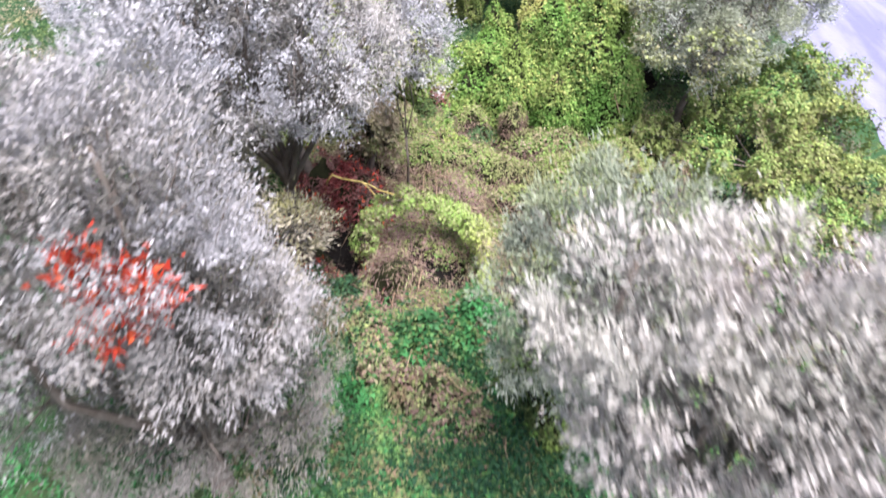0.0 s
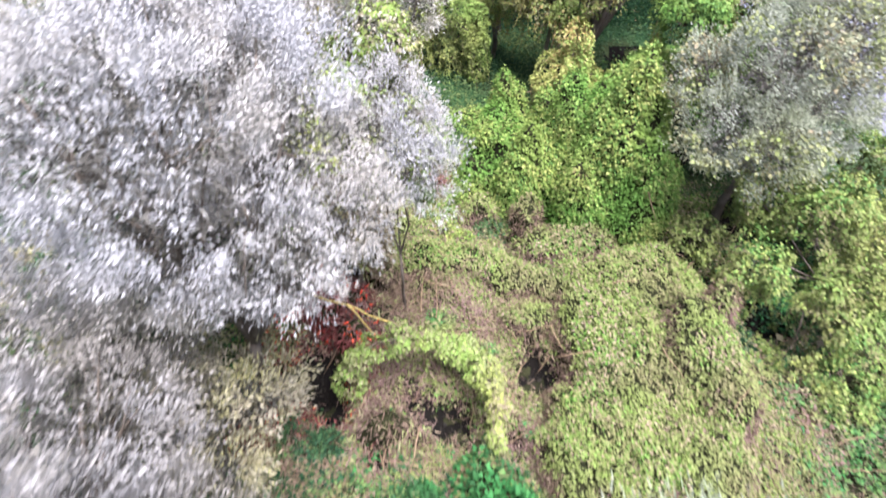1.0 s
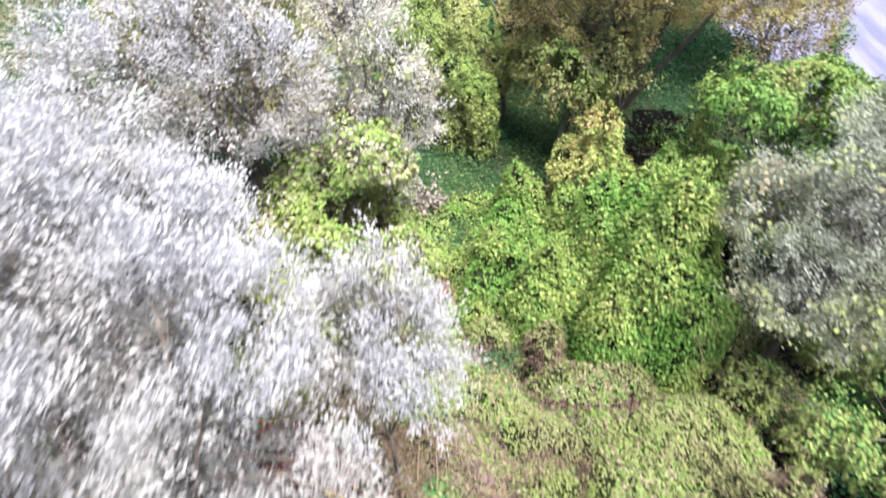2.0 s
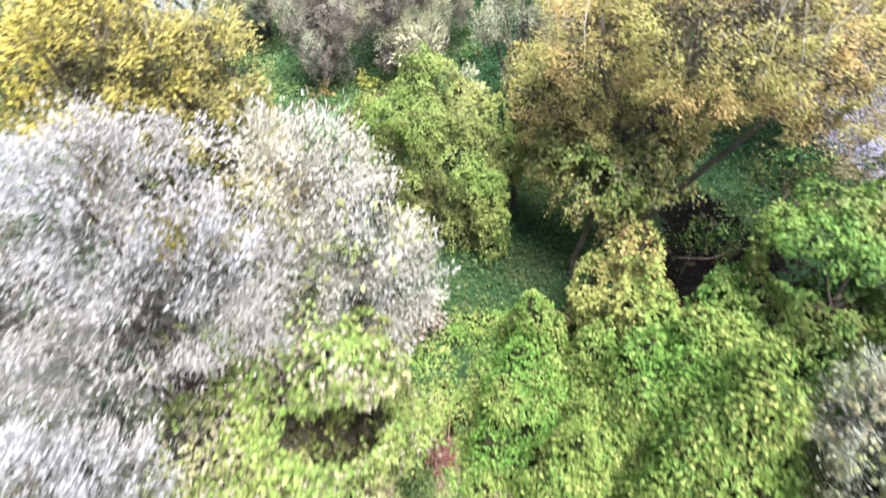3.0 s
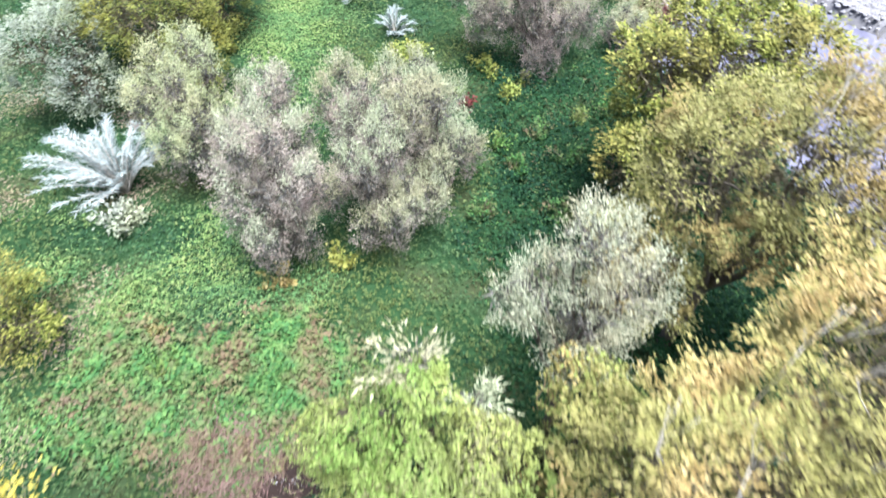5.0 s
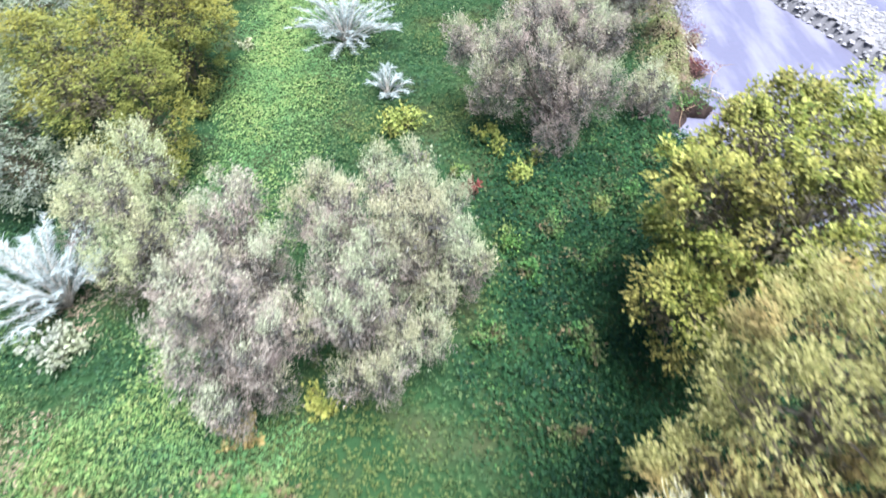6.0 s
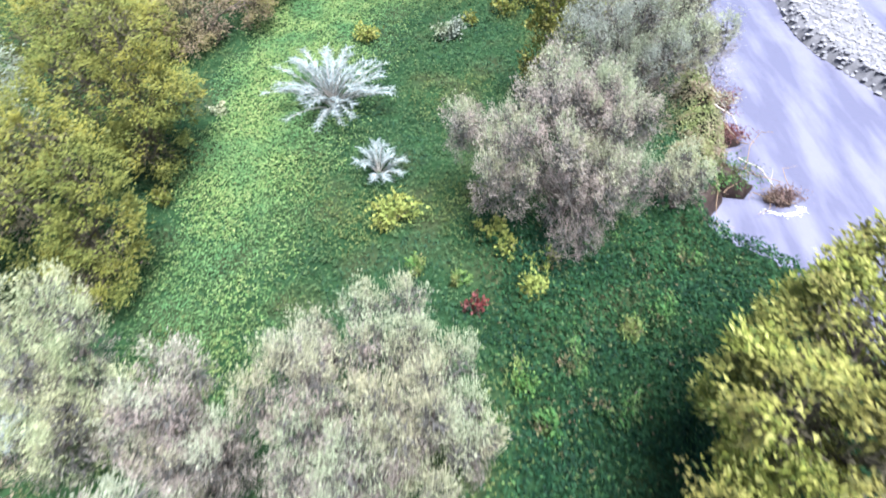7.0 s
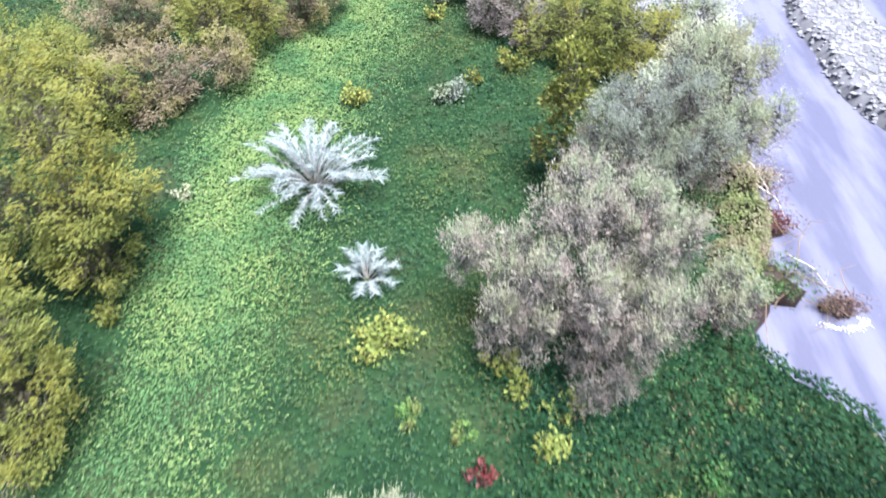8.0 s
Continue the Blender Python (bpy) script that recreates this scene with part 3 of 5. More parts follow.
def mound(name, lobes, mats, label, category="vine mound", group="", dens=860, leaf=0.085, rough=0.4, step=0.11, stems=30, holes=0.0, fall=0.6, wide=0.8, steep=0.6, comb=0.0, bald=0.7, flank=0.0, clump=14, pits=True):
    """A blanket of climbing plants draped over bushes: a lumpy thicket, shingled leaves on it and loose dry stems."""
    L = np.asarray(lobes, float)
    big = np.maximum(L[:, 2], L[:, 3]) * 1.25
    x0, x1, y0, y1 = (L[:, 0] - big).min(), (L[:, 0] + big).max(), (L[:, 1] - big).min(), (L[:, 1] + big).max()
    xs, ys = np.arange(x0, x1 + step, step), np.arange(y0, y1 + step, step)
    X, Y = np.meshgrid(xs, ys)
    H = mound_height(X, Y, lobes, rough, steep, comb)
    cx, cy = (x0 + x1) / 2, (y0 + y1) / 2
    e = thing(name, cx, cy, float(ground_z(cx, cy)), label, category, group)
    o = np.array(e.location)
    G = ground_z(X, Y)
    nx = len(xs)
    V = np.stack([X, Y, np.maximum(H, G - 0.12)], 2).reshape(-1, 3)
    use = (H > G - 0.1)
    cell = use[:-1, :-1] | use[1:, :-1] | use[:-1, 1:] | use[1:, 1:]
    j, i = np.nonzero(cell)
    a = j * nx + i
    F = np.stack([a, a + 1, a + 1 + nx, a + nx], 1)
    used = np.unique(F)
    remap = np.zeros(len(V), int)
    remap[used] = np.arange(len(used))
    part("thicket", mesh_of("thicket", V[used] - (0, 0, 0.08) - o, remap[F], M["thicket"], True), e, "near-black sheet standing in for shade between stems and leaves")
    A, B, C, Dd = (V[F[:, k]] for k in range(4))
    nrm = np.cross(C - A, Dd - B)
    area = np.linalg.norm(nrm, axis=1) / 2
    nrm = unit(nrm)
    n = int(area.sum() * dens)
    m = max(n // clump, 1)
    pick = rng.choice(len(F), m, p=area / area.sum())
    s, t = rng.uniform(0, 1, (m, 1)), rng.uniform(0, 1, (m, 1))
    mid = (A[pick] * (1 - s) + B[pick] * s) * (1 - t) + (Dd[pick] * (1 - s) + C[pick] * s) * t
    own = np.repeat(np.arange(m), clump)
    n = len(own)
    nn = nrm[pick][own]
    along = unit(np.array([0.05, -0.25, -1.0]) - nn * (nn @ np.array([0.05, -0.25, -1.0]))[:, None])
    across = np.cross(nn, along)
    u, v = rng.normal(size=(n, 1)), rng.normal(size=(n, 1))
    size = rng.uniform(0.6, 1.4, m)[own][:, None]
    spread = along * u * 1.7 * leaf * size + across * v * 1.0 * leaf * size
    p = mid[own] + spread + nn * leaf * 1.1 * size * np.exp(-0.5 * (u * u + v * v))
    ok = p[:, 2] > ground_z(p[:, 0], p[:, 1]) - 0.02
    ok &= rng.uniform(0, 1, n) < 0.9 + bald * lump(p[:, 0] * 2.1 + 2, p[:, 1] * 2.1 + p[:, 2] * 1.5)
    if pits:
        ok &= ~(hollow(p[:, 0] + 0.12 * rng.normal(size=n), p[:, 1] + 0.12 * rng.normal(size=n)) & (p[:, 2] < 0.9))
    if holes:
        ok &= (lump(p[:, 0] * 0.8 + 4, p[:, 1] * 0.8) + 0.25 * np.sin(p[:, 2] * 5)) > -0.9 + holes
    p, nn = p[ok], nn[ok]
    down = np.array([0, 0, -1.0]) - nn * (-nn[:, 2:3])
    d = nn * 0.3 + unit(down) * fall * (1.2 - nn[:, 2:3]) + rng.normal(size=p.shape) * 0.4
    d = d + unit(spread[ok]) * 0.5
    p = p + nn * rng.uniform(-0.05, 0.10, (len(p), 1))
    cut = rng.uniform(0, 1, len(p))
    if flank:
        dead = nn[:, 2] + rng.normal(size=len(p)) * 0.1 < flank
        cut[dead] = 9.0
        few = dead & (rng.uniform(0, 1, len(p)) < 0.55)
        part("dead_stem", leaf_mesh("dead_stem", p[few] - o, d[few] * (1, 1, 0.6) - (0, 0, 0.35), 0.17, 0.022, M["deadbrush"]), e, "brown dead vine stems on the flanks")["kind"] = "stuff"
    lo = 0.0
    for k, (mat, share) in enumerate(mats):
        sel = (cut >= lo) & (cut < lo + share)
        if len(mats) > 1 and k > 0:
            sel &= noise_pick(p, 1.1, -0.4)
        lo += share
        part("leaves", leaf_mesh("leaves", p[sel] - o, d[sel], leaf * 1.1, leaf * wide * 1.25, M[mat], 0.1, nn[sel] + np.array([0, 0, 0.3]), True), e)
    for k in rng.choice(len(p), stems // 2):
        q0 = p[k] + nn[k] * 0.05
        q1 = q0 + unit(np.cross(nn[k], rng.normal(size=3))) * rng.uniform(0.4, 1.1)
        q1[2] = np.maximum(q1[2], float(ground_z(q1[0], q1[1])))
        part("dry_stem", wood("dry_stem", [(q0 - o, q1 - o, 0.016, 0.007)], M["stem"]), e, "dry brown trailing stem")
    return e


def bush(x, y, r, h, mat, label, name="bush", group="", n=500, leaf=(0.14, 0.09)):
    z = float(ground_z(x, y))
    e = thing(name, x, y, z, label, "bush", group)
    k = 7
    a = rng.uniform(0, 6.28, k)
    tips = np.stack([np.cos(a) * r * rng.uniform(0.3, 0.9, k), np.sin(a) * r * rng.uniform(0.3, 0.9, k), h * rng.uniform(0.55, 1.0, k)], 1)
    for t in tips:
        part("stem", wood("stem", [((0, 0, 0), t, 0.02, 0.007)], M["bark"]), e)
    i = rng.integers(0, k, n)
    s = rng.uniform(0.35, 1.08, (n, 1))
    p = tips[i] * s + rng.normal(size=(n, 3)) * r * 0.17
    p[:, 2] = np.abs(p[:, 2])
    d = unit(tips[i]) + rng.normal(size=(n, 3)) * 0.7
    part("leaves", leaf_mesh("leaves", p, d, leaf[0], leaf[1], M[mat], 0.2), e)
    return e


def frond_shrub(x, y, r, h, n, label, lean=(0, 0), name="silvery_shrub"):
    """Long arching fronds from one root, each a stem with two rows of narrow leaflets."""
    z = float(ground_z(x, y))
    e = thing(name, x, y, z, label, "shrub")
    for k in range(n):
        a = k * 2.39996 + rng.uniform(-0.2, 0.2)
        rr = r * (rng.uniform(0.2, 0.7) if k % 3 == 0 else rng.uniform(0.65, 1.08))
        hh = h * rng.uniform(0.6, 1.15) * (1.25 - 0.5 * (rr / r) ** 2)
        m = 14
        s = np.linspace(0, 1, m)
        pts = np.stack([np.cos(a) * rr * s + lean[0] * s, np.sin(a) * rr * s + lean[1] * s, hh * (1.7 * s - 0.9 * s ** 2)], 1)
        v, f = tube(pts, 0.018 * (1 - s) + 0.004, 5)
        f_ob = part("frond", mesh_of("frond", v, f, M["palebark"], True), e)
        cnt = 96
        u = rng.uniform(0.22, 1.0, cnt)
        p = np.stack([np.interp(u, s, pts[:, q]) for q in range(3)], 1)
        tan = unit(np.stack([np.interp(u, s, np.gradient(pts[:, q])) for q in range(3)], 1))
        side = unit(np.cross(tan, np.array([0, 0, 1.0]))) * np.where(np.arange(cnt) % 2, 1, -1)[:, None]
        d = tan * 0.75 + side * 0.75 + rng.normal(size=p.shape) * 0.15 + np.array([0, 0, 0.15])
        part("leaf_blade", leaf_mesh("leaf_blade", p, d, 0.25, 0.024, M["frond"], 0.05), f_ob)
    return e


# ---- ground, river, pool ----
def axis_steps(lo, hi, step, far):
    mid = np.arange(lo, hi + step / 2, step)
    out = np.geomspace(2, far, 9)
    return np.concatenate([lo - out[::-1], mid, hi + out])


gx, gy = axis_steps(-22, 32, 0.35, 700), axis_steps(-6, 74, 0.35, 700)
GX, GY = np.meshgrid(gx, gy)
GZ = ground_z(GX, GY)
gv = np.stack([GX, GY, GZ], 2).reshape(-1, 3)
jj, ii = np.meshgrid(np.arange(len(gy) - 1), np.arange(len(gx) - 1), indexing="ij")
ga = (jj * len(gx) + ii).reshape(-1)
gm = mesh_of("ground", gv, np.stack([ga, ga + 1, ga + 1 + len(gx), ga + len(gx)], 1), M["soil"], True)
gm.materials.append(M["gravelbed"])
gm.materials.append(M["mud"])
gm.materials.append(M["pitshade"])
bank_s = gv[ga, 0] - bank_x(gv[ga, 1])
# Ground cells in the gaps, given the soil colour that stands for shade
shady = np.zeros(len(ga), bool)
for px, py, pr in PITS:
    shady |= (gv[ga, 0] - px) ** 2 + (gv[ga, 1] - py) ** 2 < (pr * 1.2) ** 2
gm.polygons.foreach_set("material_index", np.where(gv[ga, 0] > 24, 0, np.where(bank_s > 0.7, 1, np.where(bank_s > -0.35, 2, np.where(shady, 3, 0)))).astype(np.int32))
ground = tagged(new("ground", gm),
                "dark meadow soil falling to a stony river bed", "ground", kind="structure")


def water_mat(name, colour, rough, wave, scale, foam=None, gloss=0.5):
    m, nt, b, out = node_mat(name)
    n = noise_fac(nt, scale, 5.0)
    if foam:
        col = mixc(nt, colour, foam, sharpen(nt, noise_fac(nt, 0.8, 8.0, 5.0, (1.4, 0.3, 1)), 0.40, 0.62))
        nt.links.new(col, b.inputs["Base Color"])
    else:
        b.inputs["Base Color"].default_value = (*colour, 1)
    b.inputs["Roughness"].default_value = rough
    b.inputs["IOR"].default_value = 1.33
    b.inputs["Specular IOR Level"].default_value = gloss
    bp = nt.nodes.new("ShaderNodeBump")
    bp.inputs["Strength"].default_value, bp.inputs["Distance"].default_value = wave, 0.08
    nt.links.new(n, bp.inputs["Height"])
    nt.links.new(bp.outputs[0], b.inputs["Normal"])
    return m


def sheet(name, x0, x1, y0, y1, z, step, mat, wave, along_bank=False):
    xs, ys = np.arange(x0, x1 + step, step), np.arange(y0, y1 + step, step)
    X, Y = np.meshgrid(xs, ys)
    if along_bank:
        X = X + bank_x(Y) - 1.3 - x0
    Z = z + wave * (np.sin(X * 2.1 + np.sin(Y * 1.3)) * np.sin(Y * 1.7 + X * 0.6))
    a = (np.arange(len(ys) - 1)[:, None] * len(xs) + np.arange(len(xs) - 1)[None]).reshape(-1)
    return new(name, mesh_of(name, np.stack([X, Y, Z], 2).reshape(-1, 3), np.stack([a, a + 1, a + 1 + len(xs), a + len(xs)], 1), mat, True))


# Lavender base colour carries the sky's reflection besides the milkiness
tagged(sheet("water_river", 6.0, 44, -40, 160, -1.05, 1.0, water_mat("milky_sky_tinted_water", (0.10, 0.098, 0.135), 0.14, 0.8, 2.6, (0.155, 0.152, 0.195), 0.35), 0.02, True),
       "milky river water past the bank, tinted lavender-grey for the reflected sky", "water", kind="structure")
tagged(sheet("water_pool", -5.0, -2.2, 23.2, 27.4, -0.24, 0.3, water_mat("brown_pool_water", (0.022, 0.015, 0.012), 0.35, 0.4, 5.0, gloss=0.12), 0.0),
       "shallow brown muddy pool among the weeds", "water", kind="structure")

# stones of the gravel bar
n = 6000
sy = rng.uniform(42, 66, n)
sx = rng.uniform(13.6, 21.6, n)
sz = ground_z(sx, sy)
ok = sz > -1.1
sx, sy, sz = sx[ok], sy[ok], sz[ok]
n = len(sx)
octa = np.array([(1, 0, 0), (0, 1, 0), (-1, 0, 0), (0, -1, 0), (0, 0, 0.7), (0, 0, -0.7)], float)
tri = np.array([(0, 1, 4), (1, 2, 4), (2, 3, 4), (3, 0, 4), (1, 0, 5), (2, 1, 5), (3, 2, 5), (0, 3, 5)])
size = rng.uniform(0.04, 0.14, (n, 1, 1)) * rng.uniform(0.7, 1.4, (n, 1, 3))
sv = octa[None] * size * rng.uniform(0.8, 1.2, (n, 6, 1)) + np.stack([sx, sy, sz + 0.03], 1)[:, None]
tagged(new("gravel", mesh_of("gravel", sv.reshape(-1, 3), (tri[None] + 6 * np.arange(n)[:, None, None]).reshape(-1, 3), M["stone"])),
       "pale rounded river gravel on a bar in the water", "gravel", kind="stuff")


# ---- low plants on the meadow ----
def carpet(name, label, mat, count, box, length, width, keep, lift=0.34, lean=0.5):
    x = rng.uniform(box[0], box[1], count)
    y = rng.uniform(box[2], box[3], count)
    rim = np.minimum(np.minimum(x - box[0], box[1] - x), np.minimum(y - box[2], box[3] - y))
    ok = keep(x + rng.normal(size=count) * 0.28, y + rng.normal(size=count) * 0.28) & (x < bank_x(y) - 0.1) & (rim > 1.6 * rng.uniform(0, 1, count) ** 2 + 0.7 * np.sin(x * 1.7) * np.sin(y * 1.3))
    x, y = x[ok], y[ok]
    hum = np.clip(0.5 + 0.55 * lump(x * 0.9 + 0.4 * np.sin(y * 0.7), y * 0.8) + 0.5 * lump(x * 2.3 + 5, y * 2.6 + 0.6 * np.sin(x * 1.9)), 0, 1.2)
    z = ground_z(x, y) + lift * rng.uniform(0.1, 1.0, len(x)) * (0.35 + 0.9 * hum)
    p = np.stack([x, y, z], 1)
    d = rng.normal(size=p.shape)
    d[:, 2] = np.abs(d[:, 2]) * lean + 0.15
    return tagged(new(name, leaf_mesh(name, p, d, length, width, M[mat], 0.2, np.array([0, 0, 1.0]) + 0 * p, True)), label, "plants", kind="stuff")


def basin(x, y):
    """The dry hollow inside the vine ridge."""
    return ((x - 0.2) / 3.3) ** 2 + ((y - 12.0) / 2.4) ** 2 < 1


def in_view(x, y):
    return np.abs(x) < 12 + 0.5 * np.clip(y - 10, 0, 22) + 1.2 * np.sin(y * 0.9) + rng.normal(size=len(x)) * 0.8


def pool_free(x, y):
    return ((x + 3.45 + 0.3 * np.sin(y * 2.3)) / 0.6) ** 2 + ((y - 25.0 + 0.2 * np.sin(x * 4.0)) / 1.35) ** 2 > rng.uniform(0.15, 1.4, len(x))


def dry_zone(x, y):
    return (x < -9) & (y < 42) & (noise_pick(np.stack([x, y, 0 * x], 1), 0.55, 1.3 - 0.16 * (-x - 7)))


# Sunlit strip of the meadow, painted by swapping in lighter grass leaves
def sunny_strip(x, y):
    mid = -5.2 + 1.6 * np.sin(y * 0.11)
    return np.exp(-((x - mid) / (2.3 + 0.07 * np.clip(y - 40, 0, 20))) ** 2) * np.clip((y - 32) / 14, 0.25, 1) > rng.uniform(0.12, 0.85, len(x))


# Tree shade on the river side of the meadow, painted with darker leaves
def shade_side(x, y):
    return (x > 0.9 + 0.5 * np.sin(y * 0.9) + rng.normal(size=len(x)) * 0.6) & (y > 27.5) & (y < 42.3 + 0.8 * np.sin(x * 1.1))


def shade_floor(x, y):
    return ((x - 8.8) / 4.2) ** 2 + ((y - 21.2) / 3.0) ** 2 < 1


carpet("nettles", "bluish-green nettles, darkened to stand in for tree shade on the meadow", "deepgreen", 84000, (0, 14, 27, 44), 0.125, 0.07, lambda x, y: in_view(x, y) & shade_side(x, y), 0.5, 0.9)
carpet("nettles", "scattered taller green nettles among the darkened ones", "bramble", 20000, (0, 14, 27, 44), 0.105, 0.06,
       lambda x, y: in_view(x, y) & shade_side(x, y) & noise_pick(np.stack([x, y, 0 * x], 1), 2.6, 0.1), 0.42)
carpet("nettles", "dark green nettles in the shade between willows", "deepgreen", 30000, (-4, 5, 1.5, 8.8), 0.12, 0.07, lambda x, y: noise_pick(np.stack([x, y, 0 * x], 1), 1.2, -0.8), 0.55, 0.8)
# Near-black leaves paint the shade in the gaps and under the poplar
carpet("shade_litter", "leaf litter coloured near black to stand in for shade in gaps", "litter", 30000, (-6, 14, 8, 25), 0.11, 0.06,
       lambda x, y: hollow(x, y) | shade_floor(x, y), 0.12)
carpet("brambles", "dark green brambles with brown withered leaves", "bramble", 30000, (-9.5, -1.8, 25.6, 30.5), 0.14, 0.09,
       lambda x, y: pool_free(x, y) & (((x + 5.6) / 3.9) ** 2 + ((y - 28.0) / 2.3) ** 2 < 1) & noise_pick(np.stack([x, y, 0 * x], 1), 1.3, -0.8), 0.55)
carpet("nettles", "dense green nettle carpet covering the meadow", "nettle", 330000, (-22, 14, 14, 64), 0.11, 0.062,
       lambda x, y: in_view(x, y) & ~hollow(x, y) & pool_free(x, y) & ~sunny_strip(x, y) & ~shade_floor(x, y) & ~shade_side(x, y) & (~dry_zone(x, y) | (rng.uniform(0, 1, len(x)) < 0.35)), 0.38, 0.9)
carpet("meadow_grass", "yellow-green grass and herbs, lightened to imitate sun on the open meadow", "grass", 170000, (-9, 0, 33, 64), 0.10, 0.045, lambda x, y: sunny_strip(x, y), 0.2, 0.6)
carpet("underbrush", "dark green nettles and weeds under the trees", "greenleaf", 40000, (-12, 14, 2, 17), 0.12, 0.08, lambda x, y: in_view(x, y) & ~basin(x, y) & ~hollow(x, y) & noise_pick(np.stack([x, y, 0 * x], 1), 0.8, -0.4))
carpet("dry_brush", "tan and brown dry brush between the weeds", "dry", 80000, (-22, -5, 20, 42), 0.12, 0.035, lambda x, y: dry_zone(x, y) & in_view(x, y), 0.35, 0.8)
carpet("ground_vines", "yellow-green and brown vines trailing over the ground", "yellowvine", 50000, (-6, 6.3, 6.5, 18), 0.09, 0.06,
       lambda x, y: in_view(x, y) & ~hollow(x, y) & ~basin(x, y) & noise_pick(np.stack([x, y, 0 * x], 1), 0.9, 0.3), 0.35, 0.5)
carpet("ground_weeds", "low green weeds between brown vines", "bramble", 80000, (-6, 14, 2, 15), 0.10, 0.065,
       lambda x, y: in_view(x, y) & ~hollow(x, y) & ~basin(x, y) & (noise_pick(np.stack([y, x, 0 * x], 1), 1.0, 0.2) | (y < 6)), 0.3, 0.5)
carpet("dry_brush", "brown dead vines and brush on the ground", "deadbrush", 62000, (-9, 14, 7.4, 18), 0.20, 0.016,
       lambda x, y: in_view(x, y) & ~hollow(x, y) & noise_pick(np.stack([y, x, 0 * x], 1), 0.8, -1.2), 0.4, 0.8)
carpet("meadow_weeds", "pale yellow-green weeds and dry blades in the meadow", "grass", 60000, (-15, -2.2, 25.5, 34), 0.11, 0.04,
       lambda x, y: pool_free(x, y) & noise_pick(np.stack([x, y, 0 * x], 1), 0.7, 0.0 + 0.16 * (x + 8)), 0.36, 0.8)
carpet("pool_weeds", "low brown-green weeds round the muddy pool", "bramble", 26000, (-6.2, -1.5, 22.5, 28.5), 0.12, 0.04,
       lambda x, y: (((x + 3.3) / 0.22) ** 2 + ((y - 25.0) / 0.6) ** 2 > rng.uniform(0.2, 1.6, len(x))) & (((x + 3.6) / 2.2) ** 2 + ((y - 25.4) / 3.0) ** 2 < 1), 0.3, 0.8)

# ---- silver willows by the start ----
def silver_willow(base, lobes, mat, label, trunk_r=0.16, each=78, leaf=(0.066, 0.028), **more):
    return tree("willow_tree", base, lobes, mat, label, "willow tree", "silver willows", fill=9.5, each=each, tuft=0.25, leaf=leaf, trunk_r=trunk_r, twigs=7, **more)


SILVER = "silver-grey willow tree with dense pale leaves"
# The lower crown is darkened by height to imitate shade
silver_willow((-4.6, 4.2), [(-3.6, 4.7, 8.0, 1.4, 1.5), (-4.9, 3.6, 8.2, 1.6, 1.4), (-5.6, 5.6, 7.4, 1.7, 1.6), (-3.2, 4.7, 5.8, 1.2, 1.5), (-4.9, 5.6, 5.4, 1.7, 1.7), (-2.7, 5.2, 3.9, 1.0, 1.3),
                            (-3.8, 6.4, 3.8, 1.2, 1.4), (-6.6, 4.6, 4.6, 1.6, 1.8), (-5.2, 4.6, 2.6, 1.6, 1.3), (-3.2, 4.6, 2.0, 1.1, 1.1), (-7.2, 5.6, 3.2, 1.5, 1.5), (-5.6, 6.6, 1.8, 1.4, 1.2), (-6.4, 7.9, 5.6, 1.5, 1.3), (-4.7, 7.6, 4.9, 1.2, 1.2), (-5.4, 8.9, 4.2, 1.2, 1.1), (-7.4, 9.2, 4.6, 1.4, 1.3)], "greysilver", SILVER, 0.2, each=58, leaf=(0.078, 0.032), low=("shadewillow", 4.4, "grey-brown lower twigs, darkened for the shade under the crown"))
silver_willow((-3.7, 10.2), [(-2.2, 10.8, 7.1, 1.15, 1.2), (-3.3, 9.5, 8.1, 1.4, 1.5), (-5.0, 10.1, 7.8, 1.6, 1.6), (-2.6, 9.6, 6.7, 1.0, 1.1), (-4.4, 11.6, 8.0, 1.5, 1.4), (-4.2, 9.6, 6.4, 1.2, 1.2), (-2.6, 11.5, 7.7, 1.1, 1.1), (-5.8, 11.6, 6.8, 1.5, 1.5), (-1.5, 10.4, 6.3, 0.75, 0.9), (-2.2, 9.4, 6.4, 0.8, 0.9), (-2.6, 10.2, 5.6, 0.9, 0.9), (-3.9, 10.9, 5.4, 1.2, 1.0), (-5.2, 10.8, 5.6, 1.2, 1.0)],
              "silver", SILVER + " above red brush", 0.14, each=80)
silver_willow((2.6, 5.4), [(1.85, 5.25, 7.0, 0.65, 0.75), (2.65, 5.1, 7.15, 0.7, 0.8), (1.3, 5.1, 5.8, 0.65, 0.9), (3.2, 5.2, 6.0, 0.85, 0.9), (2.2, 4.9, 6.1, 0.8, 0.9), (2.6, 5.3, 4.8, 1.0, 1.1), (1.7, 5.1, 4.4, 0.8, 1.0), (3.4, 5.5, 4.2, 1.0, 1.1)], "dullsage", "sage-grey willow tree with soft narrow leaves", 0.12, each=70, leaf=(0.085, 0.026))
silver_willow((2.8, 2.0), [(1.35, 2.6, 9.1, 0.55, 0.65), (2.4, 2.4, 9.2, 0.65, 0.75), (3.2, 2.1, 8.9, 0.8, 0.85), (1.9, 1.9, 8.8, 0.75, 0.9), (2.8, 1.6, 9.0, 0.9, 1.0), (3.7, 1.5, 8.6, 0.9, 1.0), (1.6, 2.2, 7.8, 0.6, 0.8), (2.8, 1.8, 7.5, 0.9, 1.0), (4.0, 1.6, 7.2, 1.0, 1.2)], "blush", "tall pinkish-grey willow tree with pale feathery twigs", each=92, leaf=(0.08, 0.03))
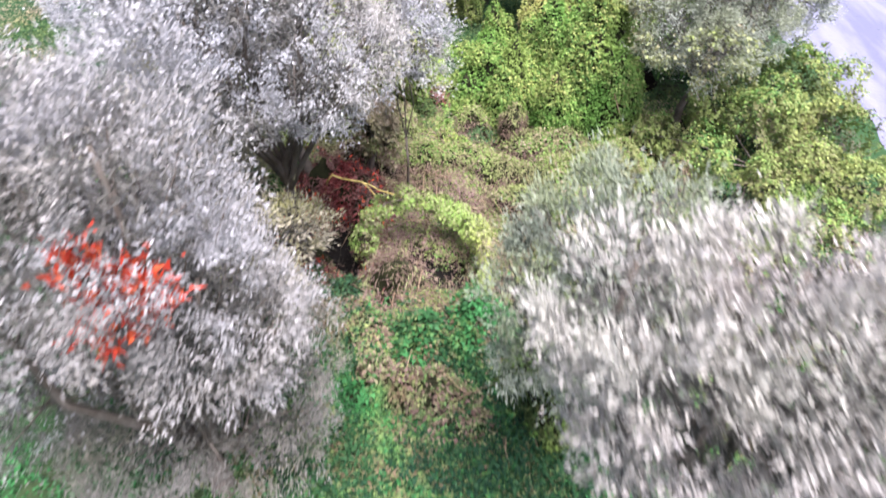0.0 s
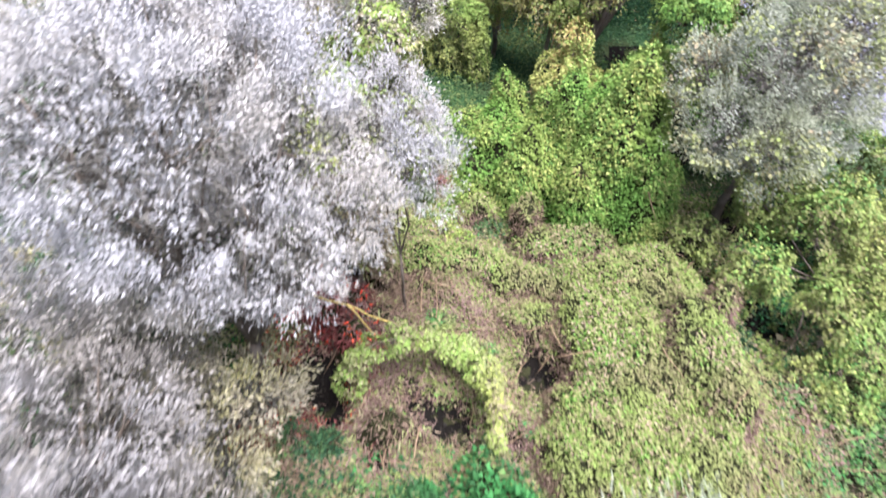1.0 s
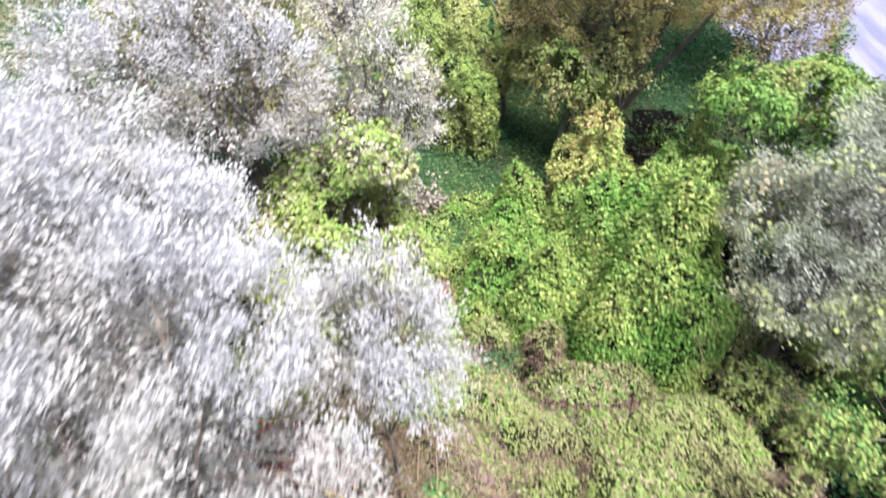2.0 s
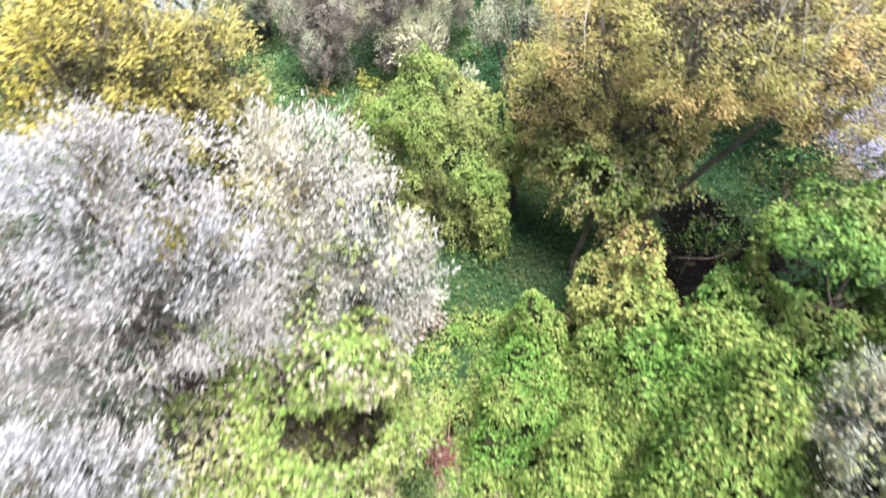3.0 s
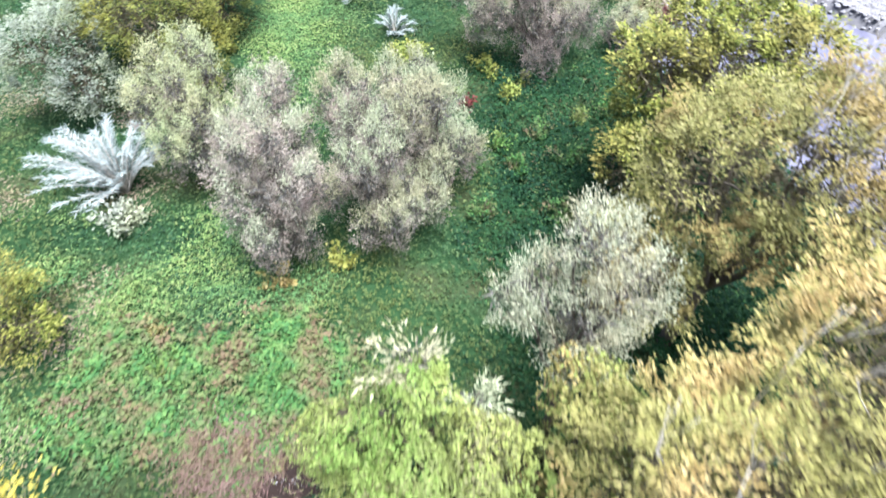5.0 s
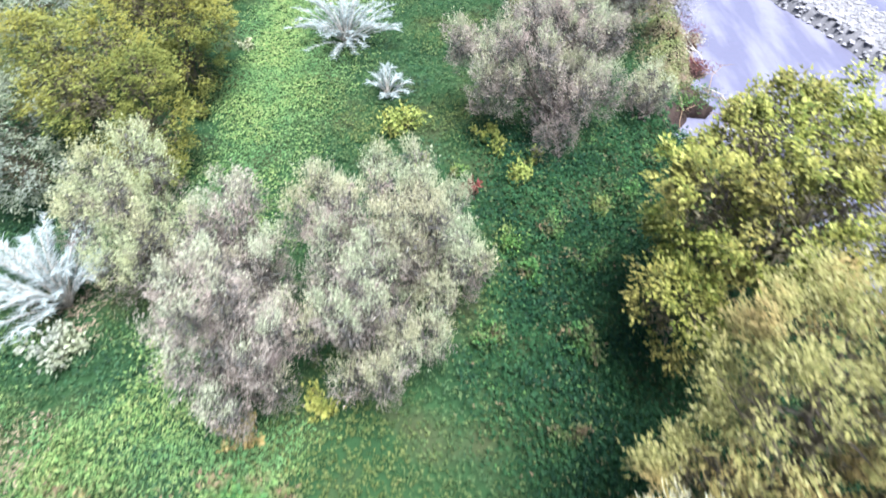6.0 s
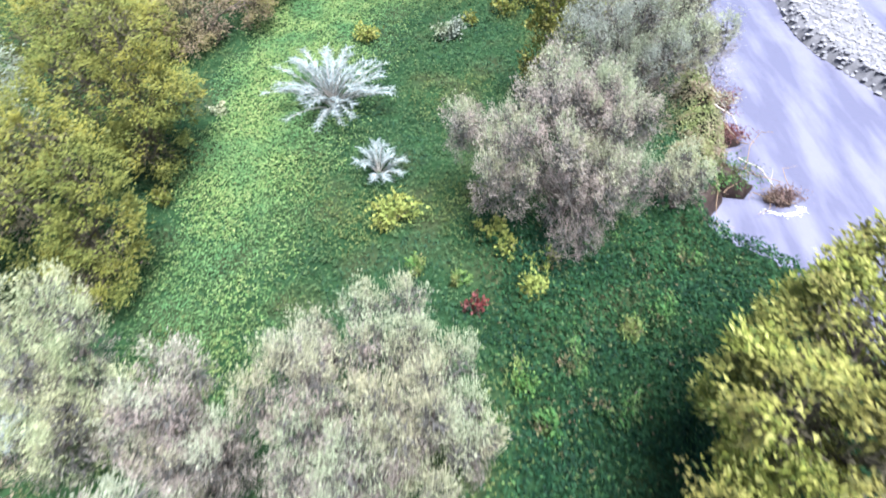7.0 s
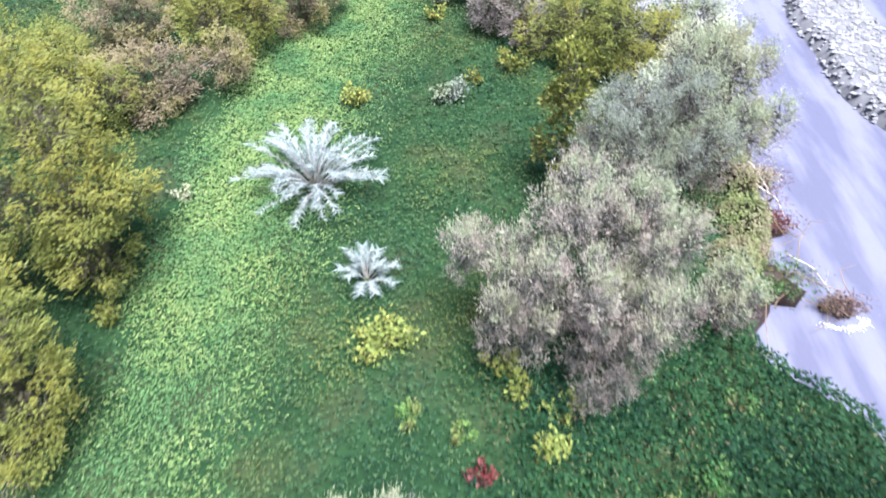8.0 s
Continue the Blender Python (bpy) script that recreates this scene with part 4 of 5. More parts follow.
silver_willow((-4.0, 13.4), [(-3.6, 13.2, 7.6, 1.1, 1.3), (-4.9, 13.3, 7.2, 1.4, 1.4), (-5.8, 14.6, 6.6, 1.4, 1.4), (-4.2, 14.2, 6.3, 1.2, 1.3), (-6.6, 13.4, 6.4, 1.4, 1.4)], "silver", SILVER + " among other willows")
silver_willow((-1.0, 13.0), [(-1.0, 13.0, 6.3, 0.8, 0.9), (-0.6, 12.8, 5.3, 0.8, 0.9), (-1.6, 13.2, 5.4, 0.75, 0.8)], "silver", "slender silver-grey willow with a small crown", 0.04)
silver_willow((-4.2, 17.8), [(-4.3, 18.0, 7.5, 1.3, 1.1), (-3.2, 17.1, 7.1, 1.2, 1.1), (-5.2, 17.2, 7.0, 1.4, 1.2), (-4.2, 17.2, 6.3, 1.2, 1.0), (-6.4, 17.2, 6.2, 1.3, 1.1)],
              "silver", SILVER + " and a rounded bright crown", 0.2)
silver_willow((-1.6, 18.4), [(-1.8, 18.5, 7.5, 0.7, 0.9), (-1.2, 18.2, 6.6, 0.8, 0.9), (-0.6, 18.6, 5.6, 0.65, 0.8), (-2.2, 18.0, 5.6, 0.8, 0.9), (-1.4, 18.0, 5.0, 0.7, 0.7)],
              "pale", "cream-white willow tree with yellow-green vines in it", 0.1, extra=("yellowvine", 0.05, 0.11, "yellow-green vine leaves"))
vine_tree("vine_slope", (-2.2, 16.8), [(-1.45, 16.9, 5.6, 0.6, 0.6), (-2.1, 16.6, 4.6, 0.75, 0.6), (-2.9, 16.6, 4.2, 0.8, 0.7), (-1.6, 16.2, 4.4, 0.5, 0.6), (-2.5, 17.1, 4.9, 0.5, 0.5), (-3.6, 16.3, 3.8, 0.8, 0.7), (-1.3, 16.9, 3.4, 0.6, 1.2), (-1.2, 17.4, 2.0, 0.6, 1.0), (-0.8, 17.9, 1.1, 0.6, 0.8), (-2.0, 15.8, 3.2, 0.7, 1.1), (-3.0, 15.6, 2.8, 0.8, 1.2), (-1.9, 17.6, 2.6, 0.7, 1.1), (-2.9, 17.5, 3.4, 0.6, 0.9)],
          [("limevine", 0.40), ("paleyellowvine", 0.35), ("drygrey", 0.25)], "slope of yellow-green vines draped over a leaning tree", group="vine-hung trees", holes=-1.7, strands=40, leaf=0.075, dens=560, knobs=3)
tree("shrub", (-4.6, 16.8), [(-4.1, 16.5, 3.9, 0.55, 0.75), (-5.6, 16.8, 3.3, 0.85, 1.1), (-5.0, 16.3, 2.6, 0.6, 0.7)],
     "pale", "cream-white twiggy shrub under willows", "shrub", trunk_r=0.06, stems=3)
tree("shrub", (-2.6, 17.5), [(-2.45, 17.2, 5.2, 0.5, 0.6), (-2.7, 17.4, 4.6, 0.5, 0.6)], "purplewillow", "greyish-purple twiggy clump in green vines", "shrub", trunk_r=0.04, stems=2)
tree("shrub", (-5.4, 9.2), [(-5.4, 8.9, 1.9, 1.2, 1.2), (-4.1, 9.0, 2.7, 0.9, 0.9), (-3.5, 9.8, 1.9, 0.7, 0.8), (-4.9, 8.7, 3.0, 1.0, 0.9), (-4.3, 8.3, 1.5, 0.9, 1.0), (-6.8, 9.8, 2.0, 1.4, 1.3), (-3.7, 9.3, 2.4, 0.8, 0.9), (-6.0, 11.4, 2.2, 1.4, 1.2), (-8.2, 12.2, 2.2, 1.5, 1.4)],
     "drygrey", "grey-brown shrub with sparse yellow leaves below willows", "shrub", trunk_r=0.06, stems=3)
tree("shrub", (-7.6, 15.0), [(-7.6, 15.0, 2.4, 1.5, 1.5), (-6.2, 14.4, 2.0, 1.2, 1.3), (-8.6, 17.2, 2.2, 1.5, 1.4)], "drygrey", "tan and grey shrub in the willow shade", "shrub", trunk_r=0.06, stems=3)

# ---- creepers and vine-covered bushes by the start ----
VM = "vine mounds"
vine_tree("vine_arch", (-0.4, 11.0), [(-2.15, 10.7, 0.7, 0.24, 0.45), (-1.9, 10.8, 1.4, 0.26, 0.3), (-1.5, 10.95, 1.75, 0.28, 0.26), (-1.0, 11.05, 1.85, 0.32, 0.26), (-0.5, 11.2, 1.6, 0.32, 0.26), (0.0, 11.3, 1.3, 0.3, 0.26), (0.45, 11.25, 1.0, 0.3, 0.28), (0.8, 10.8, 1.0, 0.28, 0.3), (1.02, 10.3, 1.05, 0.27, 0.34), (1.12, 9.8, 1.0, 0.25, 0.4), (1.1, 9.4, 0.6, 0.24, 0.45)],
          [("limevine", 0.6), ("yellowvine", 0.4)], "arch of green and yellow vines over a dark hollow", "vine arch", VM, strands=16, holes=-2.4, knobs=0, trunk_r=0.025, inner=0.2, leaf=0.06, dens=1700, chain=True, drape=0.25)
mound("vine_mound", [(4.6, 10.6, 1.75, 2.8, 1.6, -6), (5.75, 11.1, 0.8, 1.9, 2.15, 8), (6.5, 12.2, 0.36, 0.34, 2.35, 0), (4.7, 13.5, 1.9, 0.9, 1.5, -5), (3.4, 12.3, 0.6, 0.9, 1.4, 0), (2.2, 12.6, 0.6, 0.35, 1.15, -20), (2.8, 10.0, 0.5, 0.7, 1.4, 0), (3.4, 8.9, 1.4, 1.1, 1.55, 0), (5.0, 8.6, 1.1, 1.0, 1.8, 0),
                     (1.6, 14.1, 1.8, 0.4, 0.95, -22), (-0.7, 14.7, 1.2, 0.45, 1.0, -14), (3.3, 15.1, 1.3, 0.5, 1.15, 0), (0.9, 16.4, 0.6, 0.5, 1.2, 0), (2.4, 16.2, 0.4, 0.7, 1.4, 0)],
      [("paleyellowvine", 0.54), ("vine", 0.24), ("dry", 0.22)], "long ridge of yellow-green vines draped over low bushes", group=VM, stems=70, leaf=0.057, dens=1450, rough=0.2, steep=0.25, comb=0.05, bald=0.3, flank=0.4)
mound("dead_brush_slope", [(-2.2, 14.4, 1.2, 0.9, 1.1, -20), (-0.5, 13.6, 1.5, 0.7, 0.5, -25), (1.3, 12.9, 1.4, 0.5, 0.4, -30), (-1.6, 12.6, 1.0, 0.7, 0.8, 0), (-1.1, 9.7, 0.9, 0.4, 1.1, 0), (0.0, 9.45, 0.9, 0.36, 0.9, 0), (1.7, 9.2, 0.5, 0.7, 0.6, 0)],
      [("deadbrush", 0.85), ("yellowvine", 0.15)], "pinkish-brown dead brush and stems on a slope", "dead brush", stems=160, leaf=0.17, wide=0.14, dens=620)
mound("weed_patch", [(0.6, 12.0, 1.1, 0.5, 0.5, -30), (-0.1, 12.7, 0.6, 0.4, 0.5, -20)], [("bramble", 0.75), ("yellowvine", 0.25)], "green weeds on a brown slope", "weeds", stems=8)
mound("weed_patch", [(1.25, 15.9, 0.55, 0.5, 0.7, 0), (-0.65, 17.2, 0.5, 0.5, 0.8, 0)], [("nettle", 0.9)], "deep green nettle tufts between vine ridges", "weeds", stems=0)
mound("weed_patch", [(-2.8, 9.4, 0.8, 0.5, 0.7, 0), (-3.5, 9.7, 0.4, 0.5, 0.6, 0)], [("nettle", 0.9)], "deep green nettles beside red brush", "weeds", stems=0)
mound("vine_mound", [(9.6, 8.6, 2.2, 1.0, 0.6, 10), (8.6, 10.4, 1.3, 0.8, 0.6, 0), (10.6, 10.4, 1.4, 0.8, 0.9, 0), (7.6, 7.0, 1.6, 0.8, 0.5, 0)],
      [("bramble", 0.5), ("deadbrush", 0.28), ("yellowvine", 0.22)], "low brown and green vines over rough ground", group=VM, stems=60, dens=640)
mound("vine_mound", [(4.9, 17.1, 1.35, 1.5, 4.5, 0), (4.0, 18.3, 1.1, 1.1, 3.4, 0), (5.2, 19.1, 1.1, 0.8, 3.3, 0), (4.0, 16.3, 0.9, 0.8, 2.8, 0), (5.4, 15.8, 0.9, 0.7, 2.9, 0), (2.1, 20.2, 0.8, 0.9, 2.0, 0), (1.8, 18.6, 1.0, 1.5, 2.0, 0), (2.2, 16.9, 0.8, 0.6, 2.4, 0), (1.0, 17.4, 0.6, 0.8, 1.5, 0), (3.2, 19.6, 0.7, 0.6, 2.3, 0), (6.0, 20.3, 0.5, 0.5, 2.6, 0), (3.0, 17.9, 0.6, 1.2, 1.9, 0)],
      [("vine", 0.5), ("limevine", 0.3), ("darkvine", 0.2)], "large rounded bright-green vine mound over hidden bushes", group=VM, stems=16, rough=0.8, leaf=0.07, dens=1150, steep=0.45, comb=0.05, bald=0.5, flank=0.0)
vine_tree("vine_tangle", (9.6, 13.4), [(7.9, 13.6, 1.0, 0.75, 0.7), (8.9, 12.0, 1.1, 0.75, 0.9), (8.2, 11.6, 0.5, 0.5, 0.6), (9.6, 14.6, 1.5, 1.0, 1.2), (8.5, 15.4, 1.5, 0.7, 0.8), (10.3, 12.8, 1.1, 1.0, 0.9), (11.4, 16.2, 1.5, 1.3, 1.3), (10.0, 16.2, 1.3, 0.9, 1.0), (11.8, 14.4, 1.2, 1.2, 1.0), (10.2, 11.2, 0.7, 0.9, 0.7), (12.2, 12.4, 0.8, 1.1, 0.8), (6.6, 14.6, 1.1, 0.5, 0.6), (9.2, 10.6, 0.3, 0.6, 0.5)],
          [("paleyellowvine", 0.42), ("limevine", 0.2), ("darkvine", 0.38)], "sprawling tangle of yellow and green vines with dark gaps", "vine tangle", VM, holes=-1.1, strands=70, leaf=0.07, dens=600, knobs=4, trunk_r=0.05, inner=1.5)
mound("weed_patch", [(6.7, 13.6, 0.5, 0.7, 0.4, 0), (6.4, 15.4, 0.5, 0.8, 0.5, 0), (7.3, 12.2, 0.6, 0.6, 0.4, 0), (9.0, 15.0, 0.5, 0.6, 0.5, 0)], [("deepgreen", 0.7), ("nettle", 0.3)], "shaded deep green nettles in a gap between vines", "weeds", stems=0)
mound("vine_mound", [(-3.2, 15.6, 1.2, 0.9, 1.3, 0), (-1.9, 16.2, 1.1, 0.8, 1.3, 0)],
      [("yellowvine", 0.6), ("dry", 0.4)], "dried tan and yellow vines sagging over brush", group=VM, stems=60)
mound("vine_mound", [(-2.4, 17.6, 1.2, 0.8, 1.4, 0), (-1.1, 18.2, 0.9, 0.7, 1.3, 0), (-3.9, 18.3, 0.8, 0.8, 1.7, 0), (-5.1, 16.9, 1.0, 0.7, 2.1, 0), (-5.6, 19.2, 1.2, 0.9, 2.4, 0), (-2.2, 20.2, 0.9, 0.7, 1.0, 0), (-5.0, 15.6, 1.2, 0.7, 1.2, 0)],
      [("limevine", 0.6), ("yellowvine", 0.4)], "bright yellow-green vines under pale willows", group=VM, holes=0.2, stems=30)
mound("creeper_patch", [(-4.4, 17.4, 0.5, 0.4, 0.6, 0), (-0.35, 17.7, 0.4, 0.6, 0.7, 0), (-4.9, 15.3, 0.6, 0.4, 0.8, 0)], [("wine", 0.7), ("deadbrush", 0.3)], "dark wine-red dead brush in green vines", "creeper", stems=30, leaf=0.12, wide=0.25, pits=False)
mound("vine_mound", [(-3.8, 23.0, 0.8, 0.6, 2.0, 0), (-2.9, 23.2, 0.6, 0.5, 1.5, 0), (-4.6, 22.6, 0.7, 0.5, 1.8, 0)], [("limevine", 0.6), ("yellowvine", 0.4)], "low yellow-green vines below a golden poplar", group=VM, stems=16)
mound("vine_mound", [(2.2, 6.4, 0.8, 0.8, 1.9, 0), (2.5, 5.6, 0.7, 0.7, 1.3, 0)], [("nettle", 0.6), ("vine", 0.4)], "green vine climbing a dark bush", group=VM, stems=10)
mound("vine_mound", [(-0.5, 7.7, 0.9, 0.8, 0.9, 0), (0.9, 8.2, 0.8, 1.0, 1.0, 0), (-2.2, 6.2, 0.6, 0.5, 0.6, 0)], [("greenleaf", 0.6), ("bramble", 0.4)], "low patch of deep green broad leaves", group=VM, stems=10, leaf=0.11, rough=0.9)
mound("vine_mound", [(-1.9, 8.0, 0.9, 0.8, 0.7, 0), (-0.4, 6.3, 1.2, 0.55, 1.3, 0), (-1.6, 6.6, 0.6, 0.5, 0.9, 0), (0.4, 5.4, 0.8, 0.4, 0.8, 0)], [("bramble", 0.4), ("deadbrush", 0.4), ("yellowvine", 0.2)], "brown and yellow vine tangle by green weeds", group=VM, stems=60)
mound("creeper_patch", [(-3.7, 10.7, 0.45, 0.9, 0.8, 0), (-4.2, 9.8, 0.5, 0.5, 0.7, 0), (-2.7, 12.9, 0.9, 0.6, 1.3, 0), (-3.6, 13.5, 0.9, 0.6, 1.3, 0), (-2.2, 12.0, 0.5, 0.4, 1.0, 0)], [("wine", 0.85), ("red", 0.15)], "wine-red creeper over dark brush", "creeper", holes=0.3, stems=50, leaf=0.11, wide=0.4)
fallen = thing("fallen_branch", -3.2, 12.7, float(ground_z(-3.2, 12.7)), "pale yellow fallen branch lying over red creeper", "branch")
part("bough", wood("bough", [((0, 0, 1.25), (0.9, -0.35, 1.3), 0.032, 0.028), ((0.9, -0.35, 1.3), (1.7, -0.65, 1.15), 0.028, 0.02), ((1.7, -0.65, 1.15), (2.6, -0.8, 0.75), 0.03, 0.015), ((0.9, -0.35, 1.3), (1.5, -0.9, 1.0), 0.03, 0.012), ((-0.5, 0.3, 0.0), (0, 0, 1.25), 0.035, 0.032)], M["yellowwood"]), fallen)
tree("red_creeper", (-3.95, 4.0), [(-3.75, 4.05, 7.35, 0.26, 0.3), (-4.05, 4.1, 7.4, 0.22, 0.3), (-3.6, 4.0, 6.9, 0.25, 0.3), (-3.95, 3.8, 6.8, 0.25, 0.3)], "red", "bright red creeper climbing in a silver willow", "creeper", trunk_r=0.03, each=34, leaf=(0.13, 0.09), twigs=2, inner=2)

# ---- vine-hung trees in the middle ----
vine_tree("vine_tree", (-0.2, 24.8), [(-0.55, 25.5, 4.5, 0.6, 0.55), (-1.5, 25.5, 3.6, 0.6, 0.5), (-2.1, 25.4, 3.1, 0.45, 0.4), (-0.5, 24.9, 3.8, 0.65, 0.5), (0.4, 25.1, 3.9, 0.65, 0.5), (1.2, 24.8, 3.1, 0.65, 0.9), (-1.6, 25.2, 2.3, 0.45, 1.0), (-0.7, 24.9, 2.5, 0.6, 1.1), (0.3, 24.6, 2.5, 0.7, 1.2), (0.9, 24.0, 1.7, 0.55, 1.3), (1.2, 23.5, 0.9, 0.4, 0.9), (-0.9, 24.4, 1.2, 0.6, 1.0), (0.2, 24.0, 1.1, 0.55, 0.9)],
          [("limevine", 0.62), ("paleyellowvine", 0.38)], "small tree wholly hung with green and yellow vines", group="vine-hung trees", knobs=2, holes=-2.7, strands=90, dens=1400, leaf=0.05, drape=1.2)
tree("willow_shrub", (-0.5, 25.5), [(-0.6, 25.9, 4.9, 0.45, 0.4), (0.4, 25.5, 4.3, 0.35, 0.35)], "sagewillow", "pale willow top rising out of hanging vines", "shrub", trunk_r=0.05, tuft=0.22)
vine_tree("vine_curtain", (-2.0, 13.4), [(-2.0, 13.4, 2.4, 0.4, 0.9), (-1.7, 13.7, 1.8, 0.4, 0.9), (-2.4, 13.6, 3.0, 0.4, 0.9)],
          [("dry", 0.75), ("yellowvine", 0.25)], "tan and pinkish dead vines hanging below a willow", "vine curtain", "vine-hung trees", strands=30, holes=-1.2)
vine_tree("vine_curtain", (-1.5, 18.8), [(-1.3, 18.8, 3.4, 0.5, 1.2), (-1.9, 18.9, 2.4, 0.5, 1.0)],
          [("yellowvine", 0.7), ("pale", 0.3)], "yellow-green vines hanging below a cream-white willow", "vine curtain", "vine-hung trees", strands=20, holes=-1.4)
vine_tree("vine_curtain", (1.9, 25.3), [(1.6, 25.2, 3.0, 0.5, 0.9), (2.1, 25.6, 4.0, 0.6, 0.9), (2.6, 25.2, 4.4, 0.5, 0.8), (1.4, 25.0, 1.8, 0.45, 0.8), (2.2, 25.4, 2.6, 0.5, 0.9)],
          [("limevine", 0.4), ("rust", 0.6)], "brown and green vines hanging between two trees", "vine curtain", "vine-hung trees", strands=30, holes=-1.8, leaf=0.06, drape=1.1, knobs=2)
vine_tree("vine_curtain", (3.4, 22.8), [(3.4, 22.7, 3.8, 0.55, 0.9), (4.4, 22.6, 4.0, 0.6, 0.9), (2.7, 23.9, 3.6, 0.6, 0.9), (3.9, 22.3, 3.2, 0.4, 0.8)],
          [("limevine", 0.35), ("yellowvine", 0.4), ("rust", 0.25)], "yellow and brown vines hanging from a poplar", "vine curtain", "vine-hung trees", strands=50, holes=-2.4, leaf=0.07, drape=1.1, knobs=3)
vine_tree("vine_tree", (3.9, 20.9), [(4.0, 21.0, 3.0, 0.4, 0.7), (4.3, 20.7, 2.0, 0.55, 1.0), (3.6, 21.2, 1.5, 0.5, 1.2), (4.8, 20.4, 1.1, 0.6, 0.9)],
          [("limevine", 0.7), ("rust", 0.3)], "slender stump draped with yellow-orange vines", group="vine-hung trees", strands=24, drape=1.0, knobs=2, leaf=0.065, dens=760)
vine_tree("vine_tree", (8.4, 21.4), [(7.1, 20.1, 4.2, 0.7, 0.8), (8.3, 20.7, 4.3, 1.0, 0.9), (6.1, 20.3, 2.1, 0.5, 0.7), (7.0, 20.3, 2.6, 0.7, 1.0), (9.6, 20.4, 3.4, 1.2, 1.2), (8.2, 19.8, 2.2, 0.9, 1.0), (7.2, 20.0, 1.4, 0.8, 0.9), (10.6, 20.2, 2.0, 1.2, 1.4), (9.0, 18.6, 2.6, 1.0, 1.1)],
          [("darkvine", 0.6), ("vine", 0.4)], "dark green vine-covered tree with deep black gaps", group="vine-hung trees", holes=-0.45, leaf=0.075, strands=50, inner=1.5, dens=760)
# Deep green and near-black inner leaves, added to paint this hollow's shade
vine_tree("vine_thicket", (7.0, 23.0), [(6.2, 23.0, 0.5, 0.5, 0.7), (7.4, 23.9, 0.6, 0.6, 0.8), (8.4, 23.4, 1.2, 0.7, 1.0), (7.7, 22.2, 0.3, 0.6, 0.7), (9.2, 24.4, 1.6, 0.9, 1.1), (8.8, 22.2, 1.6, 0.8, 0.9), (10.8, 22.6, 3.0, 1.2, 1.2), (9.6, 22.8, 2.2, 0.9, 1.2)],
          [("deepgreen", 0.45), ("darkvine", 0.55)], "sparse dark green vines in deep shade under a poplar", "vine thicket", "vine-hung trees", holes=0.6, leaf=0.065, strands=50, dens=300, inner=4.0, trunk_r=0.018)
silver_willow((7.6, 15.8), [(7.2, 15.6, 5.4, 1.1, 1.1), (8.4, 16.4, 5.6, 1.3, 1.2), (6.4, 15.2, 4.2, 1.0, 1.0), (7.4, 14.8, 4.0, 1.1, 1.0), (6.0, 16.4, 4.8, 0.75, 0.8), (9.2, 17.6, 5.2, 1.4, 1.4), (8.6, 15.6, 4.2, 1.2, 1.2), (10.6, 18.4, 5.0, 1.4, 1.4), (10.2, 16.8, 4.6, 1.3, 1.2), (11.8, 19.4, 5.0, 1.4, 1.4)],
              "greygreen", "grey willow tree with yellow-green vines climbing it", 0.12, extra=("yellowvine", 0.16, 0.10, "yellow-green vine leaves"))

# ---- autumn trees ----
tree("poplar_tree", (-5.8, 22.0), [(-5.3, 21.1, 7.7, 1.2, 1.2), (-6.6, 21.4, 7.4, 1.4, 1.4), (-5.4, 22.4, 5.8, 1.3, 1.4), (-6.4, 22.4, 6.0, 1.6, 1.5), (-5.8, 21.7, 4.4, 1.2, 1.2)],
     "gold", "golden-yellow poplar tree in autumn leaf", "poplar tree", leaf=(0.075, 0.042), fill=6.4, each=88, tuft=0.27, up=0.2, broad=True, trunk_r=0.16, bare=6)
tree("poplar_tree", (-4.4, 22.1), [(-4.6, 20.9, 6.8, 0.9, 1.2), (-4.3, 21.9, 7.2, 0.9, 1.1), (-4.4, 22.0, 5.0, 1.0, 1.2), (-4.6, 21.8, 3.6, 1.1, 1.2), (-4.1, 22.6, 4.3, 0.8, 1.0), (-4.0, 22.4, 6.2, 0.7, 0.9)],
     "goldolive", "olive-tan poplar tree beside a golden one", "poplar tree", "autumn trees", leaf=(0.075, 0.042), fill=6.0, each=80, tuft=0.27, up=0.2, broad=True, trunk_r=0.12, bare=8)
tree("poplar_tree", (5.2, 23.4), [(4.4, 22.6, 7.0, 1.2, 1.1), (5.8, 22.6, 7.2, 1.4, 1.2), (3.0, 23.6, 6.4, 1.1, 1.2), (4.6, 24.2, 6.8, 1.5, 1.4), (6.8, 23.6, 6.8, 1.6, 1.4), (2.6, 24.4, 4.6, 1.1, 1.3), (4.2, 23.0, 5.0, 1.1, 1.0), (7.8, 22.9, 6.4, 1.4, 1.1), (6.2, 25.6, 6.4, 1.6, 1.5), (3.2, 23.8, 3.6, 0.9, 1.1), (5.6, 24.0, 5.4, 1.2, 1.0), (6.8, 25.2, 5.0, 1.4, 1.2)],
     "rust", "large rust-brown poplar tree with pale bare branches", "poplar tree", "autumn trees", leaf=(0.068, 0.04), fill=5.8, each=88, tuft=0.26, up=0.3, broad=True, trunk_r=0.18, bare=60)
